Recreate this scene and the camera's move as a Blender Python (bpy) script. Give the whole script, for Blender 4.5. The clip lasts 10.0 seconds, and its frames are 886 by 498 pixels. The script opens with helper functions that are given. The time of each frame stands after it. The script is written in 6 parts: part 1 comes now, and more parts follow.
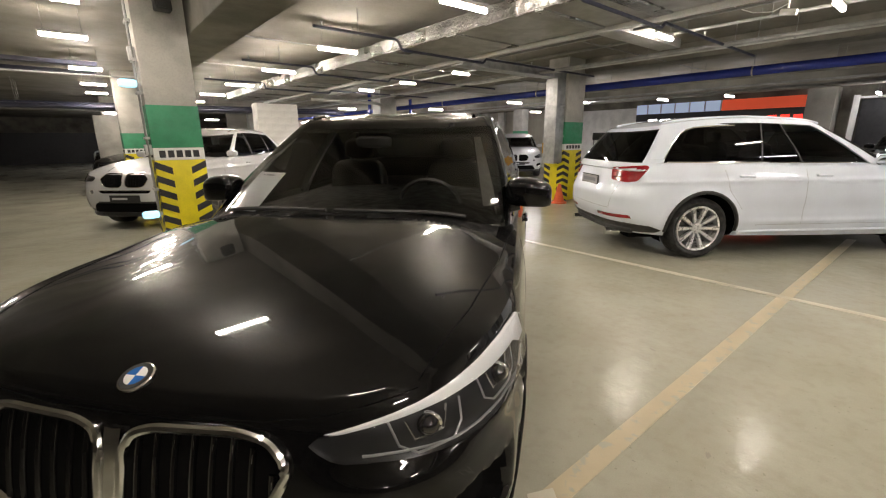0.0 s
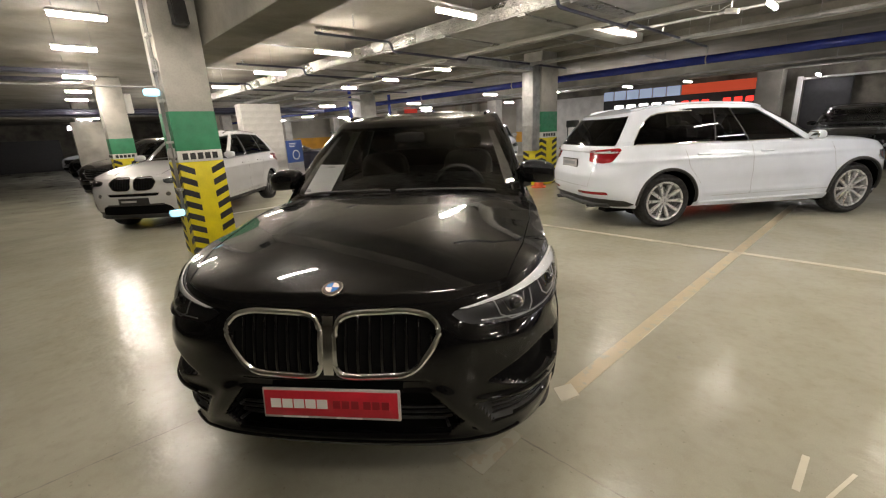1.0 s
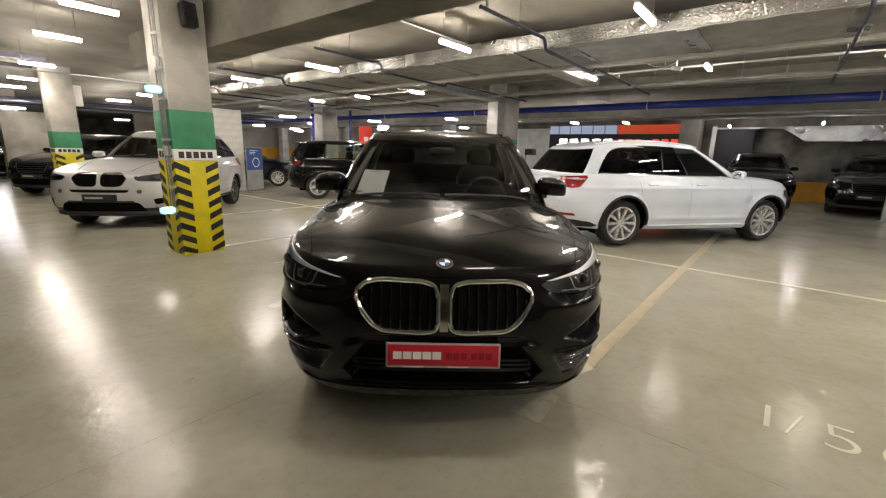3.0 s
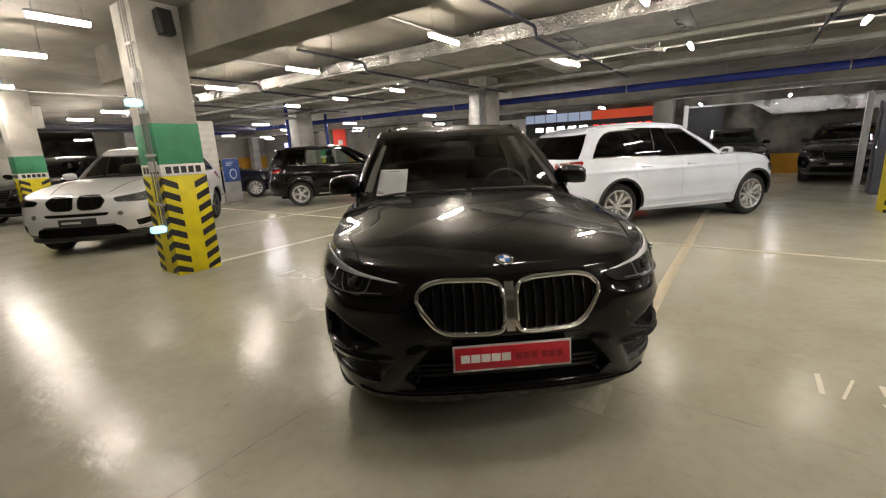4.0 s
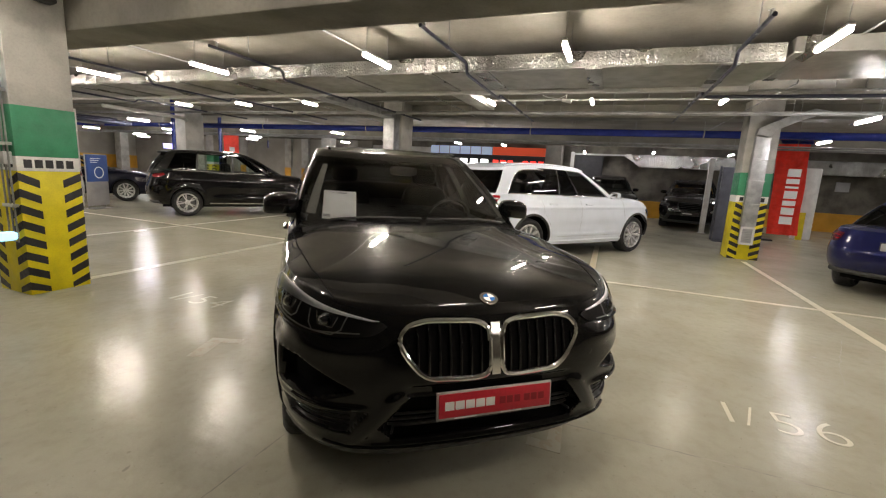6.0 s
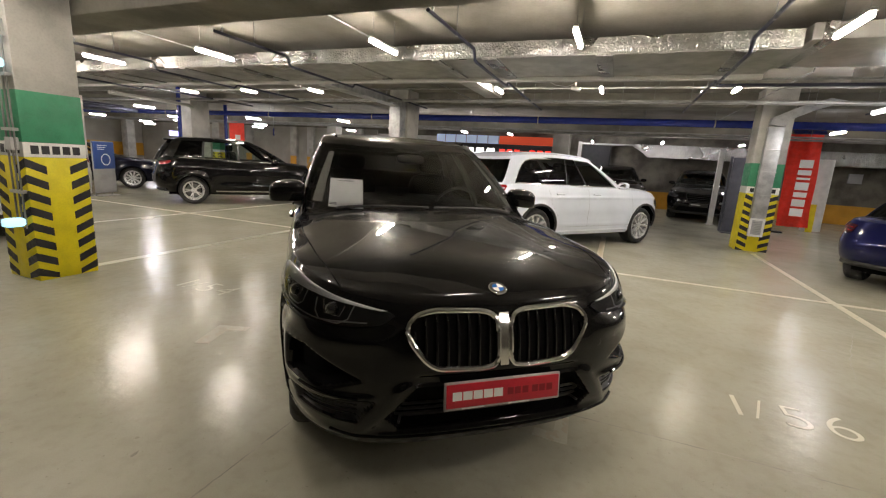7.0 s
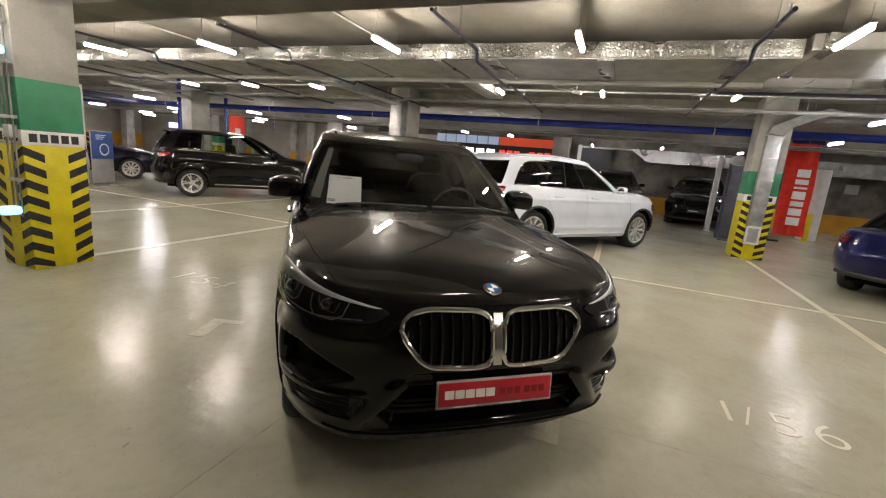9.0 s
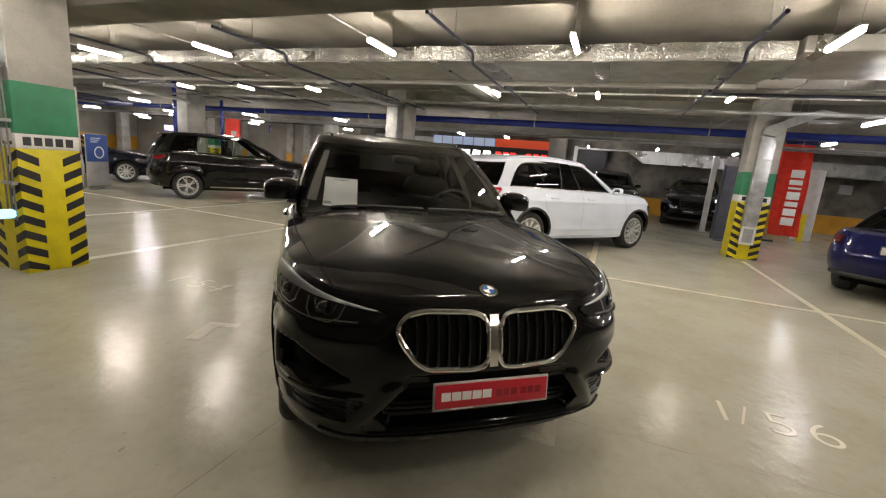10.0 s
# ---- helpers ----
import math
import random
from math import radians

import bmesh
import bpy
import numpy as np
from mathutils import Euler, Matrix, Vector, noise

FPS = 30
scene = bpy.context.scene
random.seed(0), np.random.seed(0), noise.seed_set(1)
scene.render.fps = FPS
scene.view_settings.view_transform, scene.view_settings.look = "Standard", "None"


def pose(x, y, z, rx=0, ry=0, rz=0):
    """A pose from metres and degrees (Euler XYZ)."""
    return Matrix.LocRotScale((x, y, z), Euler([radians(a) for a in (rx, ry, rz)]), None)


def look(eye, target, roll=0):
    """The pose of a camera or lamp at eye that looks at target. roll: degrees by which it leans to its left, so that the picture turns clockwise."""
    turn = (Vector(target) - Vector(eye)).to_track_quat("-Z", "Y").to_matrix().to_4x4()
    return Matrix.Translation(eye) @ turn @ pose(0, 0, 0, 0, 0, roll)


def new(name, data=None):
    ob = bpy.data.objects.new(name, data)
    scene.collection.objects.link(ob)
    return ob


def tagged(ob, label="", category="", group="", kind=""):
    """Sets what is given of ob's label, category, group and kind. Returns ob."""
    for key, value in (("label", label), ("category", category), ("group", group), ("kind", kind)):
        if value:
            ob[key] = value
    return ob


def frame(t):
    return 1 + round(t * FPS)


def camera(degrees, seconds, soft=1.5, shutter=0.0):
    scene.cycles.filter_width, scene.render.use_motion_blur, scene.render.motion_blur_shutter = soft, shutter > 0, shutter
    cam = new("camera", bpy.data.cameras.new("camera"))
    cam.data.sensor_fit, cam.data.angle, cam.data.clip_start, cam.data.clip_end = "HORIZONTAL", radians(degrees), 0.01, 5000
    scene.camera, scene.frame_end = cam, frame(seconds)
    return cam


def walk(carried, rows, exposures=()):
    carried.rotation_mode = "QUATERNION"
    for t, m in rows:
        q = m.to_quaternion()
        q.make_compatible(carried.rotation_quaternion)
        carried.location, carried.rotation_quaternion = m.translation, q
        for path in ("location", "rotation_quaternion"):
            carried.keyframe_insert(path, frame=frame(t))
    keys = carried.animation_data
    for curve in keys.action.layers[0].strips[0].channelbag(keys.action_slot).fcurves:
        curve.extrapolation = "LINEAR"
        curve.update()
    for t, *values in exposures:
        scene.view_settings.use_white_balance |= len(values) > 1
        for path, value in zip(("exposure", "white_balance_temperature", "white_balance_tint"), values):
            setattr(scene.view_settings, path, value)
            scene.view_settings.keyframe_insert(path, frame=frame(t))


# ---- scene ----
cam = camera(92.2, 10.0, soft=1.2)
PATH = [
    (0, (-4.877, -0.851, 1.471), (-3.641, 0.64, 0.973), -0.5),
    (0.5, (-5.307, -0.978, 1.493), (-4.056, 0.489, 0.961), 0.1),
    (1, (-5.592, -1.111, 1.494), (-4.279, 0.3, 0.96), -2.8),
    (1.5, (-5.827, -1.026, 1.481), (-4.377, 0.275, 1.028), -0.7),
    (2, (-6.069, -0.951, 1.464), (-4.599, 0.327, 1.012), 1.4),
    (2.5, (-6.237, -0.997, 1.452), (-4.762, 0.267, 0.975), 2.2),
    (3, (-6.411, -0.911, 1.455), (-4.883, 0.299, 1.01), 1.5),
    (3.2, (-6.495, -0.844, 1.442), (-4.921, 0.312, 1.011), 0.3),
    (4.3, (-6.557, -0.443, 1.436), (-4.961, 0.67, 0.974), -3.6),
    (4.5, (-6.564, -0.36, 1.434), (-4.894, 0.639, 0.975), -2.0),
    (5, (-6.619, -0.209, 1.455), (-4.793, 0.506, 1.062), 1.3),
    (5.5, (-6.636, -0.16, 1.473), (-4.793, 0.536, 1.129), 3.1),
    (7, (-6.61, -0.117, 1.461), (-4.786, 0.598, 1.058), 3.5),
    (7.5, (-6.608, -0.108, 1.462), (-4.791, 0.616, 1.044), 4.1),
    (8, (-6.607, -0.128, 1.459), (-4.78, 0.566, 1.037), 4.5),
    (8.5, (-6.615, -0.122, 1.463), (-4.787, 0.574, 1.045), 4.9),
    (9, (-6.618, -0.126, 1.464), (-4.79, 0.578, 1.059), 5.1),
    (9.5, (-6.616, -0.134, 1.462), (-4.784, 0.561, 1.065), 4.9),
    (10, (-6.619, -0.131, 1.466), (-4.785, 0.561, 1.07), 4.9),
]
walk(cam, [(t, look(eye, target, roll)) for t, eye, target, roll in PATH])

# ---- light and exposure ----
world = bpy.data.worlds.new("garage_dark")
scene.world = world
world.use_nodes = True
world.node_tree.nodes["Background"].inputs[0].default_value = (0.02, 0.02, 0.022, 1)
world.node_tree.nodes["Background"].inputs[1].default_value = 0.3
TUBE = 248.0          # strength of the light tubes
scene.view_settings.exposure = 0.0


# ---- materials ----
def nodes_of(name):
    m = bpy.data.materials.new(name)
    m.use_nodes = True
    nt = m.node_tree
    return m, nt, nt.nodes["Principled BSDF"]


def ramp_noise(nt, scale, c0, c1, lo=0.35, hi=0.65, detail=6.0, coord="Object", stretch=(1, 1, 1)):
    tc = nt.nodes.new("ShaderNodeTexCoord")
    mp = nt.nodes.new("ShaderNodeMapping")
    mp.inputs["Scale"].default_value = stretch
    nz = nt.nodes.new("ShaderNodeTexNoise")
    nz.inputs["Scale"].default_value = scale
    nz.inputs["Detail"].default_value = detail
    mr = nt.nodes.new("ShaderNodeMapRange")
    mr.interpolation_type = "SMOOTHSTEP"
    mr.inputs["From Min"].default_value, mr.inputs["From Max"].default_value = lo, hi
    mx = nt.nodes.new("ShaderNodeMix")
    mx.data_type = "RGBA"
    mx.inputs[6].default_value = (*c0, 1)
    mx.inputs[7].default_value = (*c1, 1)
    nt.links.new(tc.outputs[coord], mp.inputs["Vector"])
    nt.links.new(mp.outputs["Vector"], nz.inputs["Vector"])
    nt.links.new(nz.outputs["Fac"], mr.inputs["Value"])
    nt.links.new(mr.outputs[0], mx.inputs[0])
    return mx.outputs[2], nz.outputs["Fac"]


def mul(nt, a, b, fac=1.0):
    mx = nt.nodes.new("ShaderNodeMix")
    mx.data_type, mx.blend_type = "RGBA", "MULTIPLY"
    mx.inputs[0].default_value = fac
    nt.links.new(a, mx.inputs[6])
    nt.links.new(b, mx.inputs[7])
    return mx.outputs[2]


def bump(nt, bsdf, height, strength, dist=0.01):
    b = nt.nodes.new("ShaderNodeBump")
    b.inputs["Strength"].default_value = strength
    b.inputs["Distance"].default_value = dist
    nt.links.new(height, b.inputs["Height"])
    nt.links.new(b.outputs["Normal"], bsdf.inputs["Normal"])


def grainy(name, color, rough=0.8, metal=0.0, vary=0.25, scale=3.0, fine=60.0, relief=0.15, coat=0.0, stretch=(1, 1, 1), spec=0.5):
    """A surface with large stains, fine grain and some relief."""
    m, nt, b = nodes_of(name)
    lo = tuple(c * (1 - vary) for c in color)
    hi = tuple(min(1, c * (1 + vary)) for c in color)
    c1, _ = ramp_noise(nt, scale, lo, hi, 0.3, 0.7, stretch=stretch)
    c2, f2 = ramp_noise(nt, fine, (0.92, 0.92, 0.92), (1, 1, 1), 0.3, 0.6, 3)
    nt.links.new(mul(nt, c1, c2), b.inputs["Base Color"])
    b.inputs["Metallic"].default_value = metal
    b.inputs["Coat Weight"].default_value = coat
    b.inputs["Specular IOR Level"].default_value = spec
    r, _ = ramp_noise(nt, scale * 2.3, (rough * 0.8,) * 3, (min(1, rough * 1.2),) * 3)
    nt.links.new(r, b.inputs["Roughness"])
    if relief:
        bump(nt, b, f2, relief, 0.004)
    return m


def plain(name, color, rough=0.4, metal=0.0, coat=0.0, spec=0.5):
    m, nt, b = nodes_of(name)
    b.inputs["Base Color"].default_value = (*color, 1)
    b.inputs["Roughness"].default_value = rough
    b.inputs["Metallic"].default_value = metal
    b.inputs["Coat Weight"].default_value = coat
    b.inputs["Coat Roughness"].default_value = 0.03
    b.inputs["Specular IOR Level"].default_value = spec
    return m


def paint(name, color, flake=0.0, rough=0.35):
    """Car paint: a coloured coat with a faint orange peel under clear lacquer."""
    m, nt, b = nodes_of(name)
    lo = tuple(c * 0.93 for c in color)
    c, f = ramp_noise(nt, 2.0, lo, color)
    nt.links.new(c, b.inputs["Base Color"])
    b.inputs["Metallic"].default_value = flake
    b.inputs["Roughness"].default_value = rough
    b.inputs["Coat Weight"].default_value = 1.0
    b.inputs["Coat Roughness"].default_value = 0.03
    b.inputs["Coat IOR"].default_value = 1.42 if max(color) < 0.1 else 1.5
    b.inputs["Specular IOR Level"].default_value = 0.035 if max(color) < 0.1 else 0.35
    return m


def tinted(name, tint, ior=1.5):
    """Tinted car glass: a clear dark pane with a mirror-like face."""
    m = bpy.data.materials.new(name)
    m.use_nodes = True
    nt = m.node_tree
    nt.nodes.clear()
    out = nt.nodes.new("ShaderNodeOutputMaterial")
    tr = nt.nodes.new("ShaderNodeBsdfTransparent")
    tr.inputs[0].default_value = (*tint, 1)
    gl = nt.nodes.new("ShaderNodeBsdfGlossy")
    gl.inputs["Roughness"].default_value = 0.02
    fr = nt.nodes.new("ShaderNodeFresnel")
    fr.inputs[0].default_value = ior
    mx = nt.nodes.new("ShaderNodeMixShader")
    nt.links.new(fr.outputs[0], mx.inputs[0])
    nt.links.new(tr.outputs[0], mx.inputs[1])
    nt.links.new(gl.outputs[0], mx.inputs[2])
    nt.links.new(mx.outputs[0], out.inputs[0])
    return m


def glow(name, color, strength):
    m, nt, b = nodes_of(name)
    b.inputs["Base Color"].default_value = (*color, 1)
    b.inputs["Emission Color"].default_value = (*color, 1)
    b.inputs["Emission Strength"].default_value = strength
    return m


def floor_material():
    m, nt, b = nodes_of("polished_concrete")
    c1, n1 = ramp_noise(nt, 0.30, (0.385, 0.375, 0.300), (0.455, 0.443, 0.358), 0.3, 0.7, 2)
    mid, _ = ramp_noise(nt, 1.9, (0.90, 0.89, 0.865), (1.0, 1.0, 1.0), 0.30, 0.62, 9)
    grime, _ = ramp_noise(nt, 13.0, (0.94, 0.935, 0.92), (1, 1, 1), 0.30, 0.55, 6)
    spots, _ = ramp_noise(nt, 38.0, (0.80, 0.79, 0.77), (1, 1, 1), 0.26, 0.31, 2)
    fine, g = ramp_noise(nt, 160.0, (0.95, 0.95, 0.95), (1, 1, 1), 0.3, 0.7, 1)
    nt.links.new(mul(nt, mul(nt, mul(nt, mul(nt, c1, mid), grime), spots), fine), b.inputs["Base Color"])
    # trowel ripples in the polish
    _, w = ramp_noise(nt, 8.5, (0, 0, 0), (1, 1, 1), 0.2, 0.8, 3)
    bump(nt, b, w, 0.17, 0.03)
    r, _ = ramp_noise(nt, 1.1, (0.165, 0.165, 0.165), (0.26, 0.26, 0.26), 0.3, 0.7, 6)
    nt.links.new(r, b.inputs["Roughness"])
    b.inputs["Specular IOR Level"].default_value = 0.21
    return m


def worn_paint(name, color, left, ground=(0.42, 0.41, 0.33)):
    """Thin floor paint, worn through to the concrete in places; left: how much of it is left."""
    m, nt, b = nodes_of(name)
    c1, _ = ramp_noise(nt, 5.0, tuple(c * 0.9 for c in color), color, 0.3, 0.7)
    tc = nt.nodes.new("ShaderNodeTexCoord")
    nz = nt.nodes.new("ShaderNodeTexNoise")
    nz.inputs["Scale"].default_value, nz.inputs["Detail"].default_value = 14.0, 8.0
    nt.links.new(tc.outputs["Object"], nz.inputs["Vector"])
    mr = nt.nodes.new("ShaderNodeMapRange")
    mr.inputs["From Min"].default_value, mr.inputs["From Max"].default_value = 0.72 - 0.5 * left, 0.80 - 0.5 * left
    mx = nt.nodes.new("ShaderNodeMix")
    mx.data_type = "RGBA"
    mx.inputs[6].default_value = (*ground, 1)
    nt.links.new(nz.outputs["Fac"], mr.inputs["Value"])
    nt.links.new(mr.outputs[0], mx.inputs[0])
    nt.links.new(c1, mx.inputs[7])
    nt.links.new(mx.outputs[2], b.inputs["Base Color"])
    b.inputs["Roughness"].default_value = 0.32
    b.inputs["Specular IOR Level"].default_value = 0.3
    return m


def foil_material():
    m, nt, b = nodes_of("wrinkled_foil")
    _, f = ramp_noise(nt, 1.0, (0, 0, 0), (1, 1, 1), detail=8.0, stretch=(9, 14, 5))
    vo = nt.nodes.new("ShaderNodeTexVoronoi")
    vo.feature = "DISTANCE_TO_EDGE"
    vo.inputs["Scale"].default_value = 24.0
    tc = nt.nodes.new("ShaderNodeTexCoord")
    nt.links.new(tc.outputs["Object"], vo.inputs["Vector"])
    sm = nt.nodes.new("ShaderNodeMath")
    sm.operation = "MULTIPLY_ADD"
    sm.inputs[1].default_value = 0.7
    nt.links.new(vo.outputs["Distance"], sm.inputs[0])
    nt.links.new(f, sm.inputs[2])
    bump(nt, b, sm.outputs[0], 0.6, 0.045)
    c, _ = ramp_noise(nt, 1.2, (0.21, 0.21, 0.197), (0.42, 0.42, 0.40), 0.35, 0.65, 4)
    nt.links.new(c, b.inputs["Base Color"])
    b.inputs["Metallic"].default_value = 1.0
    r, _ = ramp_noise(nt, 0.8, (0.22, 0.22, 0.22), (0.42, 0.42, 0.42), 0.35, 0.65, 3)
    nt.links.new(r, b.inputs["Roughness"])
    return m


M_FLOOR = floor_material()
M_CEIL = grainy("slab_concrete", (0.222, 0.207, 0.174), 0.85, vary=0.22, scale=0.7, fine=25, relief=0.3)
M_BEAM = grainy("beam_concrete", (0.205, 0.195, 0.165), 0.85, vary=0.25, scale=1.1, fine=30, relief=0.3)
M_COL = grainy("column_concrete", (0.42, 0.41, 0.37), 0.8, vary=0.22, scale=2.2, fine=45, relief=0.3)
M_PIER = grainy("painted_block", (0.62, 0.61, 0.58), 0.8, vary=0.12, scale=3.0, fine=30, relief=0.3)
M_FARWALL = grainy("far_wall_render", (0.34, 0.32, 0.27), 0.85, vary=0.15, scale=0.9, fine=30, relief=0.3)
M_WALL = grainy("wall_render", (0.13, 0.119, 0.095), 0.85, vary=0.42, scale=1.6, fine=18, relief=0.5)
M_ORANGE = grainy("orange_wall_paint", (0.60, 0.30, 0.025), 0.6, vary=0.12, scale=2, fine=40, relief=0.1)
M_GREEN = grainy("green_paint", (0.035, 0.235, 0.115), 0.55, vary=0.12, scale=5, fine=70, relief=0.2)
M_WHITE = grainy("white_paint", (0.72, 0.72, 0.69), 0.55, vary=0.08, scale=5, fine=70, relief=0.2)
M_YELLOW = grainy("yellow_paint", (0.72, 0.61, 0.005), 0.5, vary=0.10, scale=5, fine=70, relief=0.2)
M_STRIPE = grainy("black_stripe_paint", (0.018, 0.018, 0.020), 0.5, vary=0.3, scale=9, fine=70, relief=0.2)
M_LINE = worn_paint("worn_line_paint", (0.54, 0.465, 0.315), 0.72)
M_MARK = worn_paint("floor_number_paint", (0.66, 0.63, 0.52), 0.85)
M_CRACK = plain("crack_dirt", (0.25, 0.235, 0.19), 0.4)
M_JOINT = grainy("joint_dirt", (0.27, 0.25, 0.20), 0.5, vary=0.4, scale=4, fine=60, relief=0.3)
M_SCUFF = plain("scuff_dirt", (0.24, 0.225, 0.175), 0.4)
M_LINE_FAINT = worn_paint("faded_line_paint", (0.465, 0.43, 0.325), 0.5)
M_LINE_LONG = worn_paint("pale_line_paint", (0.565, 0.515, 0.392), 0.78)
M_MARK_WORN = worn_paint("worn_floor_number_paint", (0.54, 0.515, 0.42), 0.66)
M_STAIN = worn_paint("floor_mark", (0.41, 0.365, 0.275), 0.46)
M_FOIL = foil_material()
M_DUCT = grainy("duct_underside", (0.36, 0.355, 0.33), 0.40, metal=0.45, vary=0.18, scale=2, fine=9, relief=0.7)
M_GALV = grainy("galvanised_steel", (0.42, 0.43, 0.43), 0.42, metal=0.7, vary=0.2, scale=6, fine=40, relief=0.1)
M_STRIP = grainy("white_tray", (0.46, 0.46, 0.43), 0.5, vary=0.06, scale=3, fine=40, relief=0.05)
M_BLUEPIPE = grainy("blue_pipe_enamel", (0.020, 0.034, 0.23), 0.20, vary=0.08, scale=3, fine=40, relief=0.0)
M_DARKPIPE = grainy("dark_pipe_enamel", (0.022, 0.024, 0.045), 0.4, vary=0.2, scale=5, fine=50, relief=0.05)
M_GREYPIPE = grainy("grey_pipe", (0.26, 0.26, 0.25), 0.45, vary=0.2, scale=4, fine=50, relief=0.05)
M_PLASTIC = grainy("black_plastic", (0.018, 0.018, 0.018), 0.5, vary=0.2, scale=9, fine=120, relief=0.1)
M_GREYPLAST = grainy("grey_plastic", (0.42, 0.42, 0.41), 0.5, vary=0.1, scale=9, fine=120, relief=0.05)
M_TUBE = glow("light_tube", (1.0, 0.888, 0.772), TUBE)
M_TUBE_FAR = glow("light_tube_cool", (0.93, 0.88, 0.90), TUBE * 0.8)
M_SIGNLAMP = glow("pale_cyan_panel", (0.46, 0.80, 1.0), 1.15)
M_RED_GLOW = glow("red_letter_light", (1.0, 0.03, 0.02), 2.0)
M_WHITE_GLOW = glow("white_letter_light", (1.0, 0.98, 0.95), 4.0)
M_BLUE_GLOW = glow("blue_white_panel_light", (0.55, 0.66, 0.90), 0.33)
M_ORANGE_GLOW = glow("orange_panel_light", (0.90, 0.11, 0.04), 0.30)
M_VIOLET_GLOW = glow("violet_sign_light", (0.55, 0.50, 1.0), 2.0)
M_CHROME = plain("chrome", (0.86, 0.86, 0.85), 0.11, 1.0)
M_ALLOY = grainy("alloy_wheel", (0.72, 0.72, 0.72), 0.32, metal=0.55, vary=0.06, scale=12, fine=80, relief=0.02)
M_ALLOY_DARK = grainy("dark_alloy_wheel", (0.16, 0.16, 0.16), 0.35, metal=0.8, vary=0.1, scale=12, fine=80, relief=0.02)
M_RUBBER = grainy("tyre_rubber", (0.022, 0.022, 0.022), 0.75, vary=0.25, scale=9, fine=120, relief=0.2)
M_BLACK = paint("black_car_paint", (0.0042, 0.0042, 0.0045), 0.0, 0.27)
M_WHITECAR = paint("white_car_paint", (0.72, 0.775, 0.86), 0.0, 0.3)
M_PEARL = paint("pearl_white_car_paint", (0.54, 0.55, 0.56), 0.15, 0.35)
M_NAVY = paint("navy_car_paint", (0.007, 0.009, 0.055), 0.3, 0.3)
M_MIDNIGHT = paint("midnight_car_paint", (0.006, 0.007, 0.016), 0.1, 0.3)
M_GLASS = tinted("tinted_windscreen", (0.97, 0.985, 0.97), 1.65)
M_PRIVACY = tinted("privacy_glass", (0.05, 0.05, 0.05), 1.4)
M_SIDEGLASS = tinted("side_glass", (0.78, 0.84, 0.79))
M_LENS = tinted("lamp_lens", (0.93, 0.94, 0.95))
M_CABIN = grainy("dark_cabin", (0.0065, 0.0062, 0.006), 0.8, vary=0.25, scale=8, fine=90, relief=0.2, spec=0.12)
M_LINER = plain("wheel_arch_liner", (0.003, 0.003, 0.003), 0.9, spec=0.1)
M_TAIL = plain("red_lamp_lens", (0.26, 0.005, 0.009), 0.12, 0.0, 1.0)
M_TAIL_DARK = plain("dark_red_lamp_lens", (0.055, 0.006, 0.014), 0.12, 0.0, 1.0)
M_LAMPDARK = plain("lamp_housing", (0.034, 0.034, 0.036), 0.3, 0.3)
M_SEAM_PALE = plain("shadow_gap_grey", (0.16, 0.16, 0.16), 0.8)
M_HEADLINER = grainy("grey_headliner", (0.10, 0.098, 0.09), 0.9, vary=0.08, scale=8, fine=90, relief=0.1)
M_LAMPPALE = plain("pale_lamp_housing", (0.36, 0.36, 0.37), 0.2, 0.6)
M_LIGHTSTRIP = plain("pale_light_guide", (0.86, 0.87, 0.88), 0.35, 0.0, 0.5)
M_GUIDE = plain("grey_light_guide", (0.50, 0.50, 0.51), 0.3, 0.2, 0.5)
M_DARKCHROME = plain("dark_chrome", (0.16, 0.16, 0.165), 0.15, 1.0)
M_SIDEREFLECTOR = plain("side_reflector", (0.20, 0.195, 0.18), 0.25, 0.6, 0.5)
M_PROJECTOR = plain("dark_projector_glass", (0.01, 0.01, 0.012), 0.06, 0.0, 1.0)
M_PAPER = grainy("paper", (0.90, 0.90, 0.92), 0.8, vary=0.03, scale=9, fine=120, relief=0.02)
M_INK = plain("grey_print", (0.25, 0.25, 0.28), 0.8)
M_PLATE_RED = grainy("red_plate", (0.52, 0.012, 0.03), 0.4, vary=0.06, scale=12, fine=90, relief=0.03)
M_PLATE_DARK = plain("dark_red_print", (0.27, 0.006, 0.016), 0.5)
M_PLATE_WHITE = plain("white_print", (0.82, 0.82, 0.80), 0.5)
M_EMBLEM_BLUE = plain("emblem_blue", (0.03, 0.16, 0.55), 0.25, 0, 1)
M_BANNER = grainy("red_banner_cloth", (0.88, 0.075, 0.045), 0.75, vary=0.08, scale=6, fine=150, relief=0.1)
M_BANNER_BLUE = grainy("blue_banner_cloth", (0.03, 0.04, 0.22), 0.75, vary=0.1, scale=6, fine=150, relief=0.1)
M_STANDBLUE = grainy("blue_board", (0.03, 0.075, 0.27), 0.4, vary=0.1, scale=6, fine=60, relief=0.05)
M_GREYBOARD = grainy("grey_board", (0.36, 0.36, 0.36), 0.6, vary=0.12, scale=3, fine=60, relief=0.1)
M_DARKSCREEN = grainy("dark_blue_grey_panel", (0.075, 0.08, 0.105), 0.5, vary=0.15, scale=4, fine=60, relief=0.1)
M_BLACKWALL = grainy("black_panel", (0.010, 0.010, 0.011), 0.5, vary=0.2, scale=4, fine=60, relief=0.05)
M_POST = grainy("grey_steel_post", (0.45, 0.45, 0.43), 0.5, vary=0.1, scale=5, fine=60, relief=0.05)
